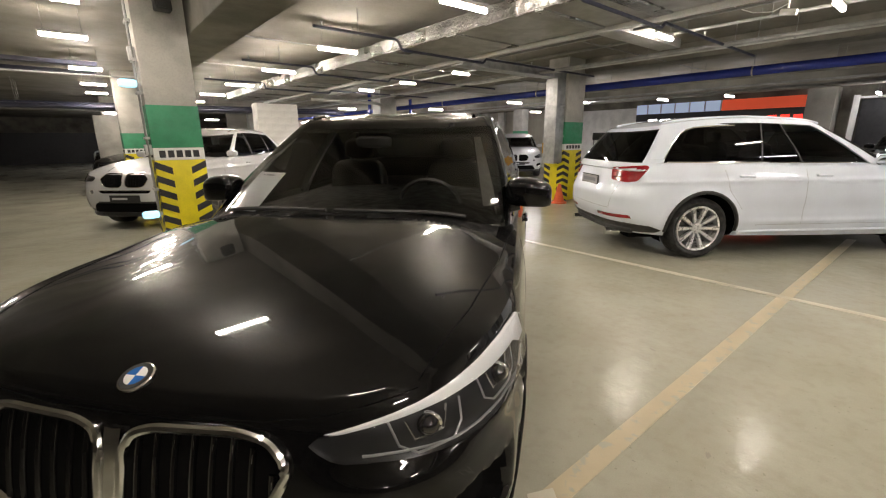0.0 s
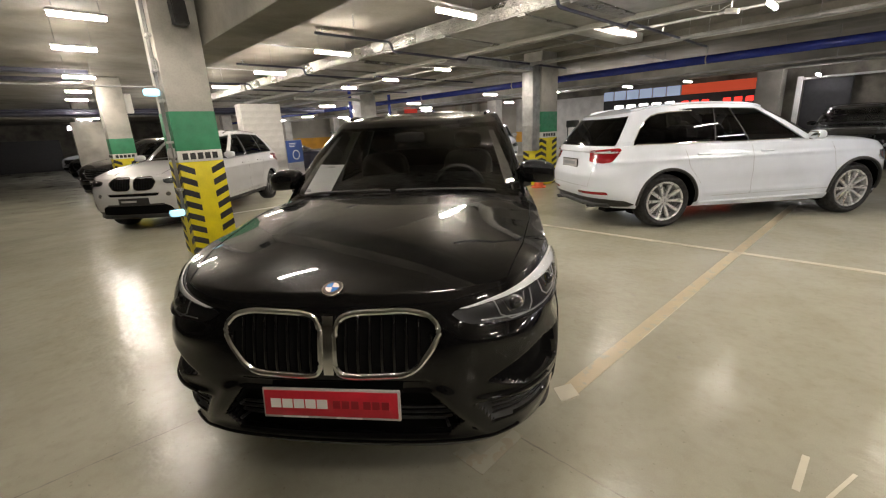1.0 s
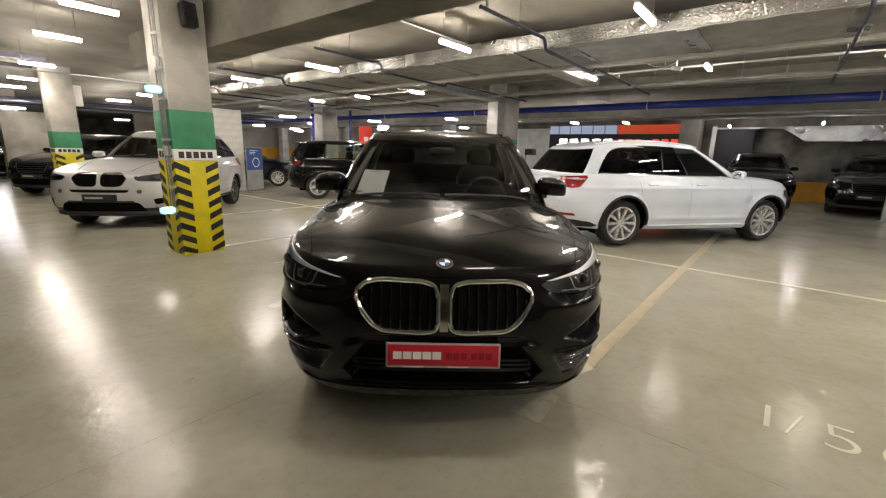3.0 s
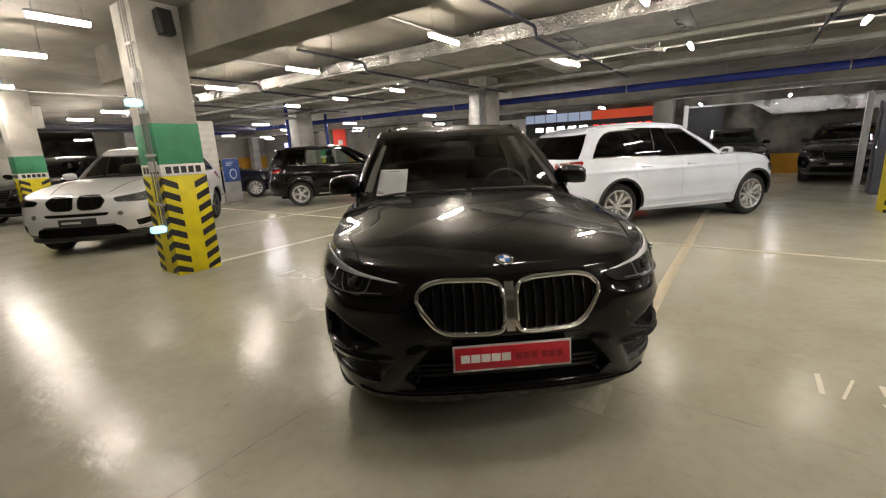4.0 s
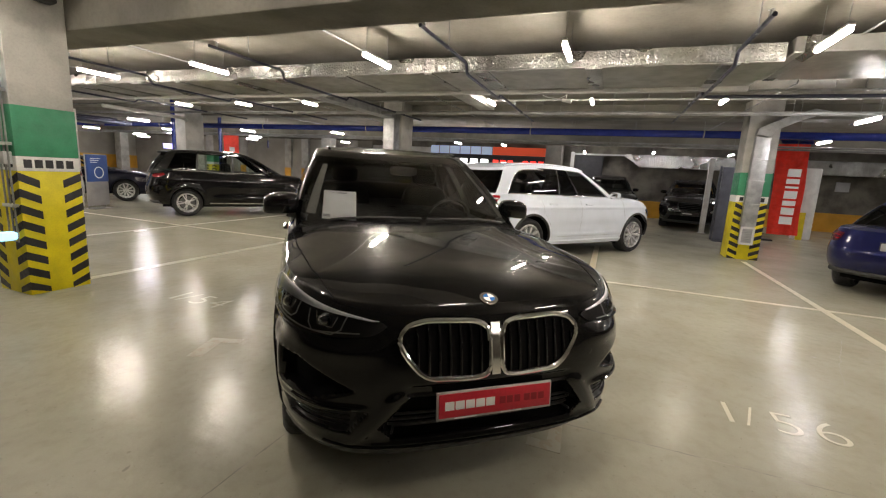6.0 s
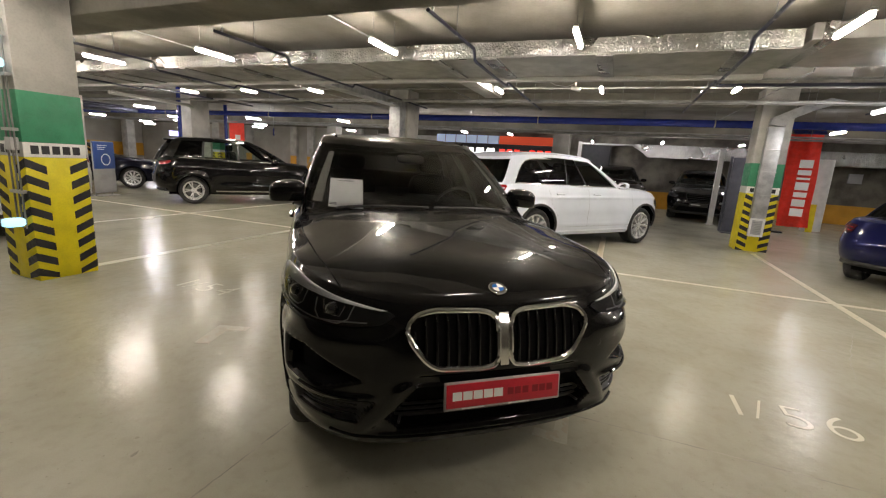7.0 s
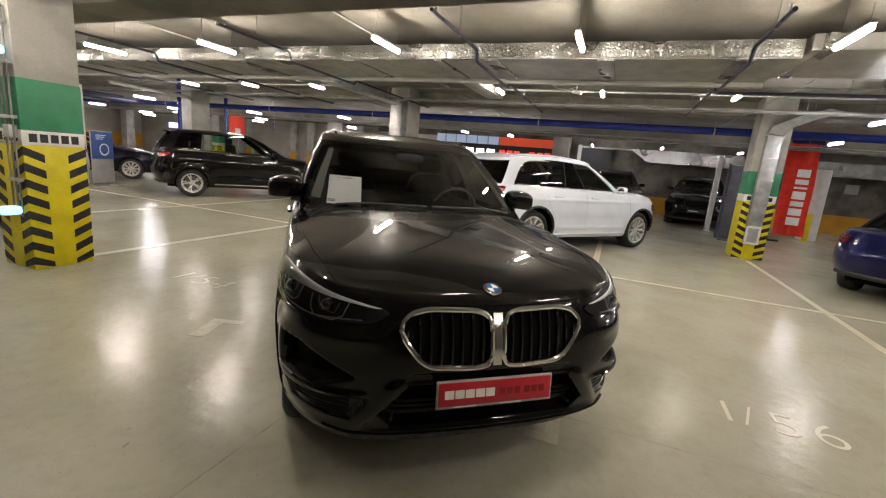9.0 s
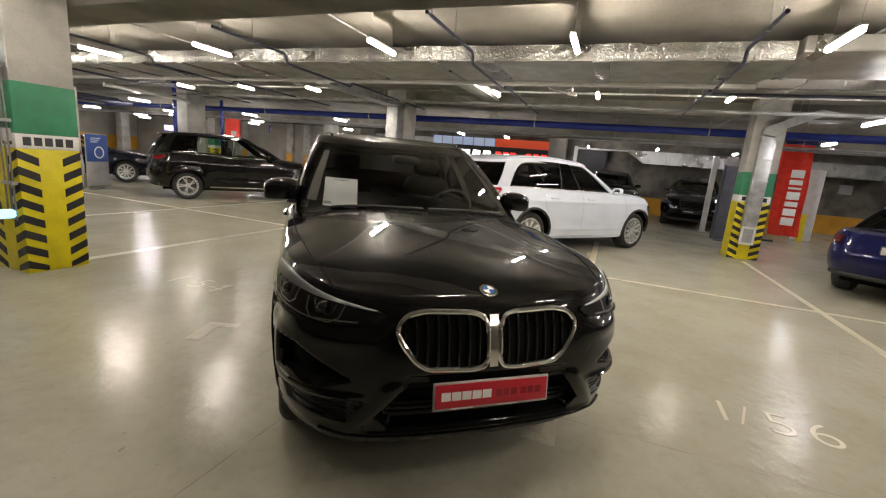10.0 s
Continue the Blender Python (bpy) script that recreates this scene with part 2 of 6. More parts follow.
M_CONE = grainy("orange_plastic", (0.75, 0.13, 0.04), 0.5, vary=0.1, scale=9, fine=80, relief=0.05)


# ---- mesh helpers ----
def box(bm, x0, x1, y0, y1, z0, z1, bevel=0.0):
    r = bmesh.ops.create_cube(bm, size=1.0)
    for v in r["verts"]:
        v.co = Vector(((x0 + x1) / 2 + v.co.x * (x1 - x0), (y0 + y1) / 2 + v.co.y * (y1 - y0), (z0 + z1) / 2 + v.co.z * (z1 - z0)))
    if bevel > 0:
        es = list({e for v in r["verts"] for e in v.link_edges})
        bmesh.ops.bevel(bm, geom=es, offset=bevel, segments=2, profile=0.6, affect="EDGES")
    return bm


def a_box(*a, bevel=0.0):
    return box(bmesh.new(), *a, bevel=bevel)


def tube(bm, pts, r, seg=10, closed=False):
    """A round tube along a polyline."""
    pts = [Vector(p) for p in pts]
    n = len(pts)
    rings = []
    up = Vector((0, 0, 1))
    for i, p in enumerate(pts):
        if closed:
            d = pts[(i + 1) % n] - pts[i - 1]
        else:
            d = pts[min(i + 1, n - 1)] - pts[max(i - 1, 0)]
        d = d.normalized()
        a = d.cross(up)
        if a.length < 0.05:
            a = d.cross(Vector((1, 0, 0)))
        a.normalize()
        b = d.cross(a)
        rings.append([bm.verts.new(p + r * (math.cos(2 * math.pi * k / seg) * a + math.sin(2 * math.pi * k / seg) * b)) for k in range(seg)])
    for i in range(n if closed else n - 1):
        A, B = rings[i], rings[(i + 1) % n]
        for k in range(seg):
            bm.faces.new((A[k], A[(k + 1) % seg], B[(k + 1) % seg], B[k]))
    if not closed:
        bm.faces.new(rings[0][::-1])
        bm.faces.new(rings[-1])
    return bm


def a_tube(pts, r, seg=10, closed=False):
    return tube(bmesh.new(), pts, r, seg, closed)


def lathe(profile, axis="y", seg=48):
    """A closed ring profile of (radius, offset) turned about an axis."""
    bm = bmesh.new()
    rings = []
    for k in range(seg):
        a = 2 * math.pi * k / seg
        ring = []
        for r, o in profile:
            c, s = r * math.cos(a), r * math.sin(a)
            ring.append(bm.verts.new((c, o, s) if axis == "y" else (c, s, o)))
        rings.append(ring)
    m = len(profile)
    for k in range(seg):
        A, B = rings[k], rings[(k + 1) % seg]
        for j in range(m - 1):
            bm.faces.new((A[j], B[j], B[j + 1], A[j + 1]))
    return bm


def blob(cx, cy, cz, rx, ry, rz, e1=0.6, e2=0.6, nu=28, nv=16):
    """A rounded box (superellipsoid)."""
    bm = bmesh.new()

    def pw(c, e):
        return math.copysign(abs(c) ** e, c)
    rows = []
    for j in range(1, nv):
        v = -math.pi / 2 + math.pi * j / nv
        rows.append([bm.verts.new((cx + rx * pw(math.cos(v), e1) * pw(math.cos(u), e2), cy + ry * pw(math.cos(v), e1) * pw(math.sin(u), e2), cz + rz * pw(math.sin(v), e1)))
                     for u in [2 * math.pi * i / nu for i in range(nu)]])
    lo = bm.verts.new((cx, cy, cz - rz))
    hi = bm.verts.new((cx, cy, cz + rz))
    for A, B in zip(rows, rows[1:]):
        for i in range(nu):
            bm.faces.new((A[i], A[(i + 1) % nu], B[(i + 1) % nu], B[i]))
    for i in range(nu):
        bm.faces.new((lo, rows[0][(i + 1) % nu], rows[0][i]))
        bm.faces.new((hi, rows[-1][i], rows[-1][(i + 1) % nu]))
    return bm


def prism(outline, d0, d1, axis="y"):
    """A flat outline of (a, b) given thickness from d0 to d1 along an axis."""
    bm = bmesh.new()

    def at(a, b, d):
        return {"y": (a, d, b), "x": (d, a, b), "z": (a, b, d)}[axis]
    A = [bm.verts.new(at(a, b, d0)) for a, b in outline]
    B = [bm.verts.new(at(a, b, d1)) for a, b in outline]
    bm.faces.new(A[::-1])
    bm.faces.new(B)
    n = len(A)
    for i in range(n):
        bm.faces.new((A[i], A[(i + 1) % n], B[(i + 1) % n], B[i]))
    bmesh.ops.recalc_face_normals(bm, faces=bm.faces)
    return bm


def to_mesh(name, bm, mats, smooth=None):
    bmesh.ops.recalc_face_normals(bm, faces=bm.faces)
    me = bpy.data.meshes.new(name)
    bm.to_mesh(me)
    bm.free()
    for m in (mats if isinstance(mats, (list, tuple)) else [mats]):
        me.materials.append(m)
    if smooth:
        me.shade_smooth()
        me.set_sharp_from_angle(angle=radians(smooth))
    return me


def part(name, bm, material, parent, label="", smooth=40):
    """One mesh object under a thing or a part."""
    ob = new(name, to_mesh(name, bm, material, smooth))
    ob.parent = parent
    if label:
        ob["label"] = label
    return ob


def thing(name, label, category, m=None, group="", kind=""):
    ob = new(name)
    ob.empty_display_size = 0.2
    if m is not None:
        ob.matrix_basis = m
    return tagged(ob, label, category, group, kind)


def solo(name, bm, material, label, category, group="", kind="", smooth=40, m=None):
    ob = new(name, to_mesh(name, bm, material, smooth))
    if m is not None:
        ob.matrix_basis = m
    return tagged(ob, label, category, group, kind)


def structure(name, bm, material, label="", smooth=None):
    return tagged(new(name, to_mesh(name, bm, material, smooth)), label, "", "", "structure")

# ---- the place ----
CEIL = 3.25
X0, X1, Y0, Y1 = -16.0, 14.0, -11.0, 42.0
structure("floor", a_box(X0 - 0.2, X1 + 0.2, Y0 - 0.2, Y1 + 0.2, -0.2, 0.0), M_FLOOR, "polished greenish grey concrete garage floor with stains")
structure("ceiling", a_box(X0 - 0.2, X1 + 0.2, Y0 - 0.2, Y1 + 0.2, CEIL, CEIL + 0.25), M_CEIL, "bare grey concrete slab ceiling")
structure("wall_east", a_box(X1, X1 + 0.25, Y0 - 0.2, Y1 + 0.2, 0, CEIL), M_WALL, "dark grey rendered garage wall")
structure("wall_west", a_box(X0 - 0.25, X0, Y0 - 0.2, Y1 + 0.2, 0, CEIL), M_WALL, "dark grey rendered garage wall")
structure("wall_south", a_box(X0, X1, Y0 - 0.25, Y0, 0, CEIL), M_WALL, "dark grey rendered garage wall")
structure("wall_north", a_box(X0, X1, Y1, Y1 + 0.25, 0, CEIL), M_WALL, "dark grey rendered garage wall")
structure("trim_orange_dado", a_box(X1 - 0.006, X1, Y0, 2.2, 0.0, 0.72), M_ORANGE, "orange painted band along the foot of the wall")
structure("wall_panel_far", a_box(X1 - 0.06, X1 - 0.005, 12.1, 30.9, 0.0, 2.9), M_FARWALL, "grey rendered wall panel")
for py in (13.2, 16.4, 17.6, 21.0, 25.0):
    pp = structure("wall_pier_far", a_box(X1 - 0.25, X1 - 0.061, py - 0.22, py + 0.22, 0.0, 2.9, bevel=0.01), M_COL, "grey concrete wall pier with an orange band")
    structure("trim_orange_pier", a_box(X1 - 0.256, X1 - 0.25, py - 0.22, py + 0.22, 0.72, 1.25), M_ORANGE, "orange painted band on the pier")
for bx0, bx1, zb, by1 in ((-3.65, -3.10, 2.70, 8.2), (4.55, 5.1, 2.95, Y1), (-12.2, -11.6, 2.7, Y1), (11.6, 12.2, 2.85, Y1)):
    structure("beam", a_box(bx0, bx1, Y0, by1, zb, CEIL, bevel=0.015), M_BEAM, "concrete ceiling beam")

# floor lines
structure("floor_line", a_box(-3.66, 3.6, -0.052, 0.052, 0.0, 0.003), M_LINE, "worn yellowish painted bay line")
structure("floor_line", a_box(-0.043, 0.043, -9.0, 14.0, 0.0, 0.0045), M_LINE_LONG, "worn yellowish painted bay line")
structure("floor_line", a_box(-4.1, 3.6, -2.882, -2.793, 0.0, 0.003), M_LINE_LONG, "worn yellowish painted bay line")
structure("floor_line", a_box(-4.1, 3.6, 5.44, 5.56, 0.0, 0.003), M_LINE_FAINT, "worn yellowish painted bay line")
structure("floor_line", a_box(-4.1, 3.6, 8.5, 8.6, 0.0, 0.003), M_LINE_FAINT, "worn yellowish painted bay line")


def column(x0, x1, y0, y1, name_label, zw=1.258, zg0=1.40, zg1=1.886, ztop=CEIL, banded=True, faces=("front", "side"), marks=True):
    """A square concrete column with a green band, a white band and a yellow foot with black chevrons."""
    c = thing("column", name_label, "column", pose((x0 + x1) / 2, (y0 + y1) / 2, 0), "garage columns")
    w, d = (x1 - x0) / 2, (y1 - y0) / 2
    part("shaft", a_box(-w, w, -d, d, 0, ztop, bevel=0.012), M_COL, c, "bare grey concrete shaft")
    if not banded:
        return c
    e = 0.004
    part("green_band", a_box(-w - e, w + e, -d - e, d + e, zg0, zg1, bevel=0.008), M_GREEN, c, "green painted band")
    part("white_band", a_box(-w - e, w + e, -d - e, d + e, zw, zg0, bevel=0.008), M_WHITE, c, "white painted band with dark lettering")
    part("yellow_foot", a_box(-w - e, w + e, -d - e, d + e, 0.0, zw, bevel=0.008), M_YELLOW, c, "yellow painted foot")
    # chevrons
    pitch, hgt, sl = 0.158, 0.082, 0.078
    for face in faces:
        half = w if face == "front" else d
        sw = half * 0.62
        for i in range(9):
            z = zw - 0.025 - i * pitch
            for sgn in (-1, 1):
                out, inn = sgn * (half + 0.003), sgn * (half - sw)
                zo0, zi0 = (z + 0.012, z + 0.012 - sl)
                o = [(out, zo0), (inn, zi0), (inn, zi0 - hgt), (out, zo0 - hgt)]
                o = [(a, min(zw - 0.004, max(0.004, b))) for a, b in o]
                if max(b for a, b in o) - min(b for a, b in o) < 0.03:
                    continue
                if face == "front":
                    bm = prism(o, -d - e - 0.003, -d - e + 0.002, "y")
                else:
                    bm = prism(o, -w - e - 0.003, -w - e + 0.002, "x")
                part("stripe", bm, M_STRIPE, c, smooth=None)
        if marks:
            zc, lh = zw + (zg0 - zw) * 0.50, (zg0 - zw) * 0.29
            lw = half * 0.30
            for i in range(5):
                a = -half * 0.80 + i * half * 0.335
                o = [(a, zc - lh), (a + lw * 0.82, zc - lh), (a + lw * 0.82, zc + lh), (a, zc + lh)]
                if face == "front":
                    bm = prism(o, -d - e - 0.003, -d - e + 0.002, "y")
                else:
                    bm = prism([(-p, q) for p, q in o], -w - e - 0.003, -w - e + 0.002, "x")
                part("letter_bar", bm, M_STRIPE, c, smooth=None)
    return c


COLUMN_LABEL = "concrete column with green, white and black-and-yellow chevron bands"
column(-4.208, -3.678, 5.255, 5.785, COLUMN_LABEL)
column(-3.94, -3.40, 13.45, 13.98, COLUMN_LABEL, 1.17, 1.30, 1.70)
column(-3.94, -3.40, 21.6, 22.1, COLUMN_LABEL, 1.17, 1.30, 1.70)
column(3.93, 4.46, -3.15, -2.60, COLUMN_LABEL, 1.19, 1.33, 1.80)
column(3.92, 4.62, 5.25, 5.80, COLUMN_LABEL, 1.2, 1.34, 1.84)
column(3.92, 4.62, 13.3, 13.85, "bare concrete column", banded=False)
column(11.9, 12.4, 13.3, 13.85, COLUMN_LABEL, 1.2, 1.34, 1.84, marks=False)
column(11.9, 12.4, 21.3, 21.85, COLUMN_LABEL, 1.2, 1.34, 1.84, marks=False)
column(3.92, 4.5, 29.3, 29.85, "bare concrete column", banded=False)
column(8.0, 8.5, 29.3, 29.85, "bare concrete column", banded=False)
column(11.9, 12.4, 29.3, 29.85, "bare concrete column", banded=False)


# ---- ceiling lamps ----
def lamp(x, y, z=2.86, turn=0, far=False, length=0.66):
    t = thing("ceiling_lamp", "lit slim white linear ceiling lamp on wires, the unseen ones added as fill", "ceiling lamp", pose(x, y, z, 0, 0, turn), "linear ceiling lamps")
    h = length / 2
    part("tube_cover", a_box(-h, h, -0.022, 0.022, -0.026, 0.014, bevel=0.009), M_TUBE_FAR if far else M_TUBE, t, "glowing white diffuser")
    part("housing", a_box(-h - 0.012, h + 0.012, -0.026, 0.026, 0.02, 0.048, bevel=0.006), M_GREYPLAST, t)
    for sx in (-h * 0.8, h * 0.8):
        part("wire", a_tube([(sx, 0, 0.045), (sx, 0, CEIL - z)], 0.003, 6), M_GREYPIPE, t)
    return t


for y in (-6.9, -4.4, -1.88, 0.48, 2.90, 5.87, 8.53, 11.38, 14.3, 17.2, 20.0):
    lamp(-1.44, y)
for y in (-1.69, 0.35, 2.22, 6.54, 8.54, 10.6):
    lamp(1.80, y, length=0.46)
# the first, at y -5.1, is unseen, added to brighten the right-hand floor
for x, y in ((-4.8, -5.1), (-4.75, -2.5), (-4.65, -0.1), (-4.65, 2.2), (-4.88, 5.2), (-4.78, 7.20), (-4.51, 10.42), (-4.33, 13.28), (-4.2, 15.67)):
    lamp(x, y, 2.86, length=0.50)
# the four with y below -6 are added out of view to lift the right side
for x, y in ((3.2, 14.5), (9.5, 5.6), (9.95, 3.9), (11.1, 11.85), (12.6, 1.05), (11.7, -1.5), (6.0, -4.6), (2.2, -3.75), (11.6, -4.0), (10.5, -9.3), (7.0, -8.5), (4.0, -7.0), (1.8, -6.5), (9.6, 24.0), (8.6, 20.0), (-3.5, 21.6), (-3.4, 29.4), (1.0, 26.0), (-3.2, 33.0), (2.0, 20.0), (6.5, 17.5), (6.3, 13.0), (9.2, 15.5), (6.4, 22.5), (11.0, 17.5), (4.0, 24.5), (7.0, 27.5), (11.5, 26.5), (6.4, 9.0), (8.2, 7.6)):
    lamp(x, y, 2.62, far=True)
# invented fill lamps, out of view; no such fittings are known here
for x, y in ((-8.0, -7.0), (-8.0, 12.0), (-11.0, 18.0)):
    lamp(x, y, 2.86)


# ---- services under the ceiling ----
def foil_duct():
    d = thing("air_duct", "wide flat air duct wrapped in wrinkled silver foil under the ceiling", "air duct", pose(0, 0, 0))
    x0, x1, z0, z1 = -0.70, 0.62, 2.86, 3.06
    ya, yb = -1.75, 16.0
    bm = bmesh.new()
    n = 150
    rng = random.Random(4)
    prof = [(x0, z1), (x0 - 0.01, (z0 + z1) / 2), (x0, z0 + 0.02), (x0 + 0.03, z0)]
    rows = []
    for i in range(n + 1):
        y = ya + (yb - ya) * i / n
        rows.append([bm.verts.new((a + rng.uniform(-0.008, 0.008), y, b + rng.uniform(-0.006, 0.006))) for a, b in prof])
    for A, B in zip(rows, rows[1:]):
        for k in range(len(prof) - 1):
            bm.faces.new((A[k], A[k + 1], B[k + 1], B[k]))
    part("foil_edge", bm, M_FOIL, d, "crumpled silver foil", None)
    part("body", a_box(x0 + 0.012, x1, ya, yb, z0 + 0.004, z1), M_DUCT, d, "dull silver underside", None)
    k = 0
    y = ya + 0.5
    while y < yb:
        w = rng.uniform(0.06, 0.13)
        part("foil_strap", a_box(x0 + 0.02, x1 - 0.01, y - w, y + w, z0 - 0.016, z0 + 0.008, bevel=0.006), M_FOIL, d, "foil tape over a duct joint")
        y += rng.uniform(0.75, 1.5)
    part("tray", a_box(x1 + 0.004, x1 + 0.085, ya, yb, z0 - 0.055, z0 + 0.015, bevel=0.004), M_STRIP, d, "white cable tray along the duct")
    return d


foil_duct()

# the duct's wide end piece, turning to the side
d = thing("air_duct", "broad silver air duct section at the ceiling", "air duct")
part("body", a_box(-0.75, 0.62, -7.5, -1.80, 2.93, 3.10, bevel=0.02), M_DUCT, d, "dull silver sheet metal", None)
for y in (-1.95, -3.2, -4.5, -5.8):
    part("foil_strap", a_box(-0.76, 0.63, y - 0.06, y + 0.06, 2.924, 3.105, bevel=0.004), M_FOIL, d)


def rect_duct(label, boxes, mat=M_GALV, grille=None):
    t = thing("branch_duct", label, "air duct")
    for b in boxes:
        part("section", a_box(*b, bevel=0.006), mat, t)
    return t


rect_duct("flat galvanised branch duct under the ceiling", [(0.72, 2.9, 2.45, 2.80, 2.88, 3.02)], M_DUCT)
rect_duct("galvanised branch duct leading to a column", [(0.72, 3.60, 5.30, 5.62, 2.78, 2.96), (3.60, 3.91, 5.30, 5.62, 0.9, 2.96), (3.58, 3.92, 5.28, 5.64, 2.2, 2.23), (3.58, 3.92, 5.28, 5.64, 1.5, 1.53)])
v = rect_duct("galvanised duct down the column with a white-framed air grille", [(3.79, 3.925, -2.99, -2.73, 0.72, 2.50), (3.78, 3.926, -3.0, -2.72, 1.15, 1.175), (3.78, 3.926, -3.0, -2.72, 1.62, 1.645), (3.78, 3.926, -3.0, -2.72, 2.05, 2.075)])
bm = bmesh.new()
sec = [(3.79, -2.99, -2.73, 2.50), (3.75, -3.01, -2.75, 2.62), (3.6, -3.35, -3.10, 2.80), (3.5, -3.75, -3.50, 2.95)]
rows = [[bm.verts.new(q) for q in ((x, a, z), (x, b, z + 0.05), (x + 0.14, b, z + 0.05), (x + 0.14, a, z))] for x, a, b, z in sec]
for A, B in zip(rows, rows[1:]):
    for k in range(4):
        bm.faces.new((A[k], A[(k + 1) % 4], B[(k + 1) % 4], B[k]))
bm.faces.new(rows[0])
bm.faces.new(rows[-1])
part("elbow", bm, M_GALV, v)
part("lower_section", a_box(3.80, 3.925, -2.97, -2.75, 0.34, 0.72, bevel=0.004), M_GALV, v)
for b in ((3.785, 3.80, -2.99, -2.95, 0.33, 0.70), (3.785, 3.80, -2.77, -2.73, 0.33, 0.70), (3.785, 3.80, -2.95, -2.77, 0.33, 0.37), (3.785, 3.80, -2.95, -2.77, 0.66, 0.70)):
    part("grille_frame", a_box(*b), M_WHITE, v, "white frame", None)
for i in range(8):
    part("grille_bar", a_box(3.788, 3.798, -2.95, -2.77, 0.385 + i * 0.035, 0.397 + i * 0.035), M_GREYPLAST, v, "", None)


def pipe(label, pts, r, mat, name="ceiling_pipe", hangers=(), heads=()):
    t = thing(name, label, "pipe", group="ceiling pipes")
    part("run", a_tube(pts, r, 12), mat, t)
    for x, y, z in hangers:
        part("hanger", a_tube([(x, y, z), (x, y, CEIL)], 0.005, 6), M_GREYPIPE, t)
        part("clamp", lathe([(r + 0.001, -0.012), (r + 0.006, -0.012), (r + 0.006, 0.012), (r + 0.001, 0.012)], "y", 16), M_GREYPIPE, t).matrix_basis = pose(x, y, z)
    for x, y, z in heads:
        part("sprinkler_head", a_tube([(x, y, z), (x, y, z + 0.07)], 0.012, 8), M_GALV, t)
        part("deflector", a_tube([(x, y, z + 0.07), (x, y, z + 0.075)], 0.024, 12), M_GALV, t)
    return t


for y, xs in ((-4.4, -2.1), (-1.25, -2.06), (1.84, -2.42), (4.92, -2.26), (8.0, -2.3), (11.1, -2.3)):
    z = 2.92
    pipe("dark sprinkler branch pipe with a step under the duct", [(xs, y, z), (-0.98, y, z), (-0.93, y, z - 0.02), (-0.88, y, 2.80), (-0.83, y, 2.785), (0.86, y, 2.77), (0.90, y, 2.80), (0.94, y + 0.0, 2.84), (4.4, y, 2.83)], 0.021, M_DARKPIPE, "sprinkler_pipe",
         [(-1.6, y, z), (1.6, y, 2.84), (3.4, y, 2.835)], [(xs + 0.12, y, z), (2.2, y, 2.84)])
pipe("dark sprinkler main along the white tray", [(0.84, -9, 2.76), (0.84, -1.25, 2.76)], 0.024, M_DARKPIPE, "sprinkler_pipe")
pipe("long grey ceiling pipe", [(2.95, -10, 2.83), (2.95, 20, 2.83)], 0.035, M_GREYPIPE, hangers=[(2.95, y, 2.83) for y in (-6, -3, 0, 1.4, 3, 6, 9, 12)])
pipe("thick blue water main under the ceiling", [(5.05, -10.9, 2.66), (5.05, 38, 2.66)], 0.085, M_BLUEPIPE, "water_main", [(5.05, y, 2.66) for y in (-6, -2, 2, 7, 11, 16)])
pipe("thin grey pipe below the water main", [(5.6, -10.9, 2.46), (5.6, 38, 2.46)], 0.022, M_GREYPIPE, hangers=[(5.6, y, 2.46) for y in (-4, 0, 4, 9)])
pipe("grey pipe across the ceiling", [(8.4, -10, 2.62), (8.4, 38, 2.62)], 0.03, M_GREYPIPE)
pipe("grey conduit between columns", [(-15.9, 5.72, 2.2), (-4.22, 5.60, 2.2)], 0.010, M_GREYPIPE)
for y, z, m, r in ((16.4, 2.5, M_DARKPIPE, 0.075), (17.1, 2.62, M_DARKPIPE, 0.06), (17.8, 2.50, M_GREYPIPE, 0.05)):
    pipe("pipe crossing the bay under the ceiling", [(-15.9, y + 1.0, z), (3.4, y - 1.2, z)], r, m, hangers=[(-6, y - 0.14, z), (-1, y - 0.7, z)])
for y in (11.0, 12.4):
    t = thing("cable_tray", "dark cable tray across the ceiling", "cable tray", pose(0, 0, 0), "cable trays")
    part("base", a_box(-15.9, -4.3, y - 0.12, y + 0.12, 2.98, 3.0), M_DARKPIPE, t, "", None)
    for s in (-1, 1):
        part("rim", a_box(-15.9, -4.3, y + s * 0.12 - 0.006, y + s * 0.12 + 0.006, 2.98, 3.06), M_DARKPIPE, t, "", None)
c = thing("security_camera", "small white ceiling security camera with a loose cable", "security camera", pose(1.75, 0.8, 2.92))
part("mount", a_tube([(0, 0, 0), (0, 0, CEIL - 2.92)], 0.012, 8), M_WHITE, c)
part("housing", a_tube([(0, 0.07, -0.03), (0, -0.09, -0.06)], 0.035, 14), M_WHITE, c)
part("cable", a_tube([(0, 0.0, 0.05), (0.0, 0.15, -0.01), (0.0, 0.35, 0.02), (0, 0.55, 0.12), (0, 0.7, 0.3)], 0.006, 6), M_WHITE, c)

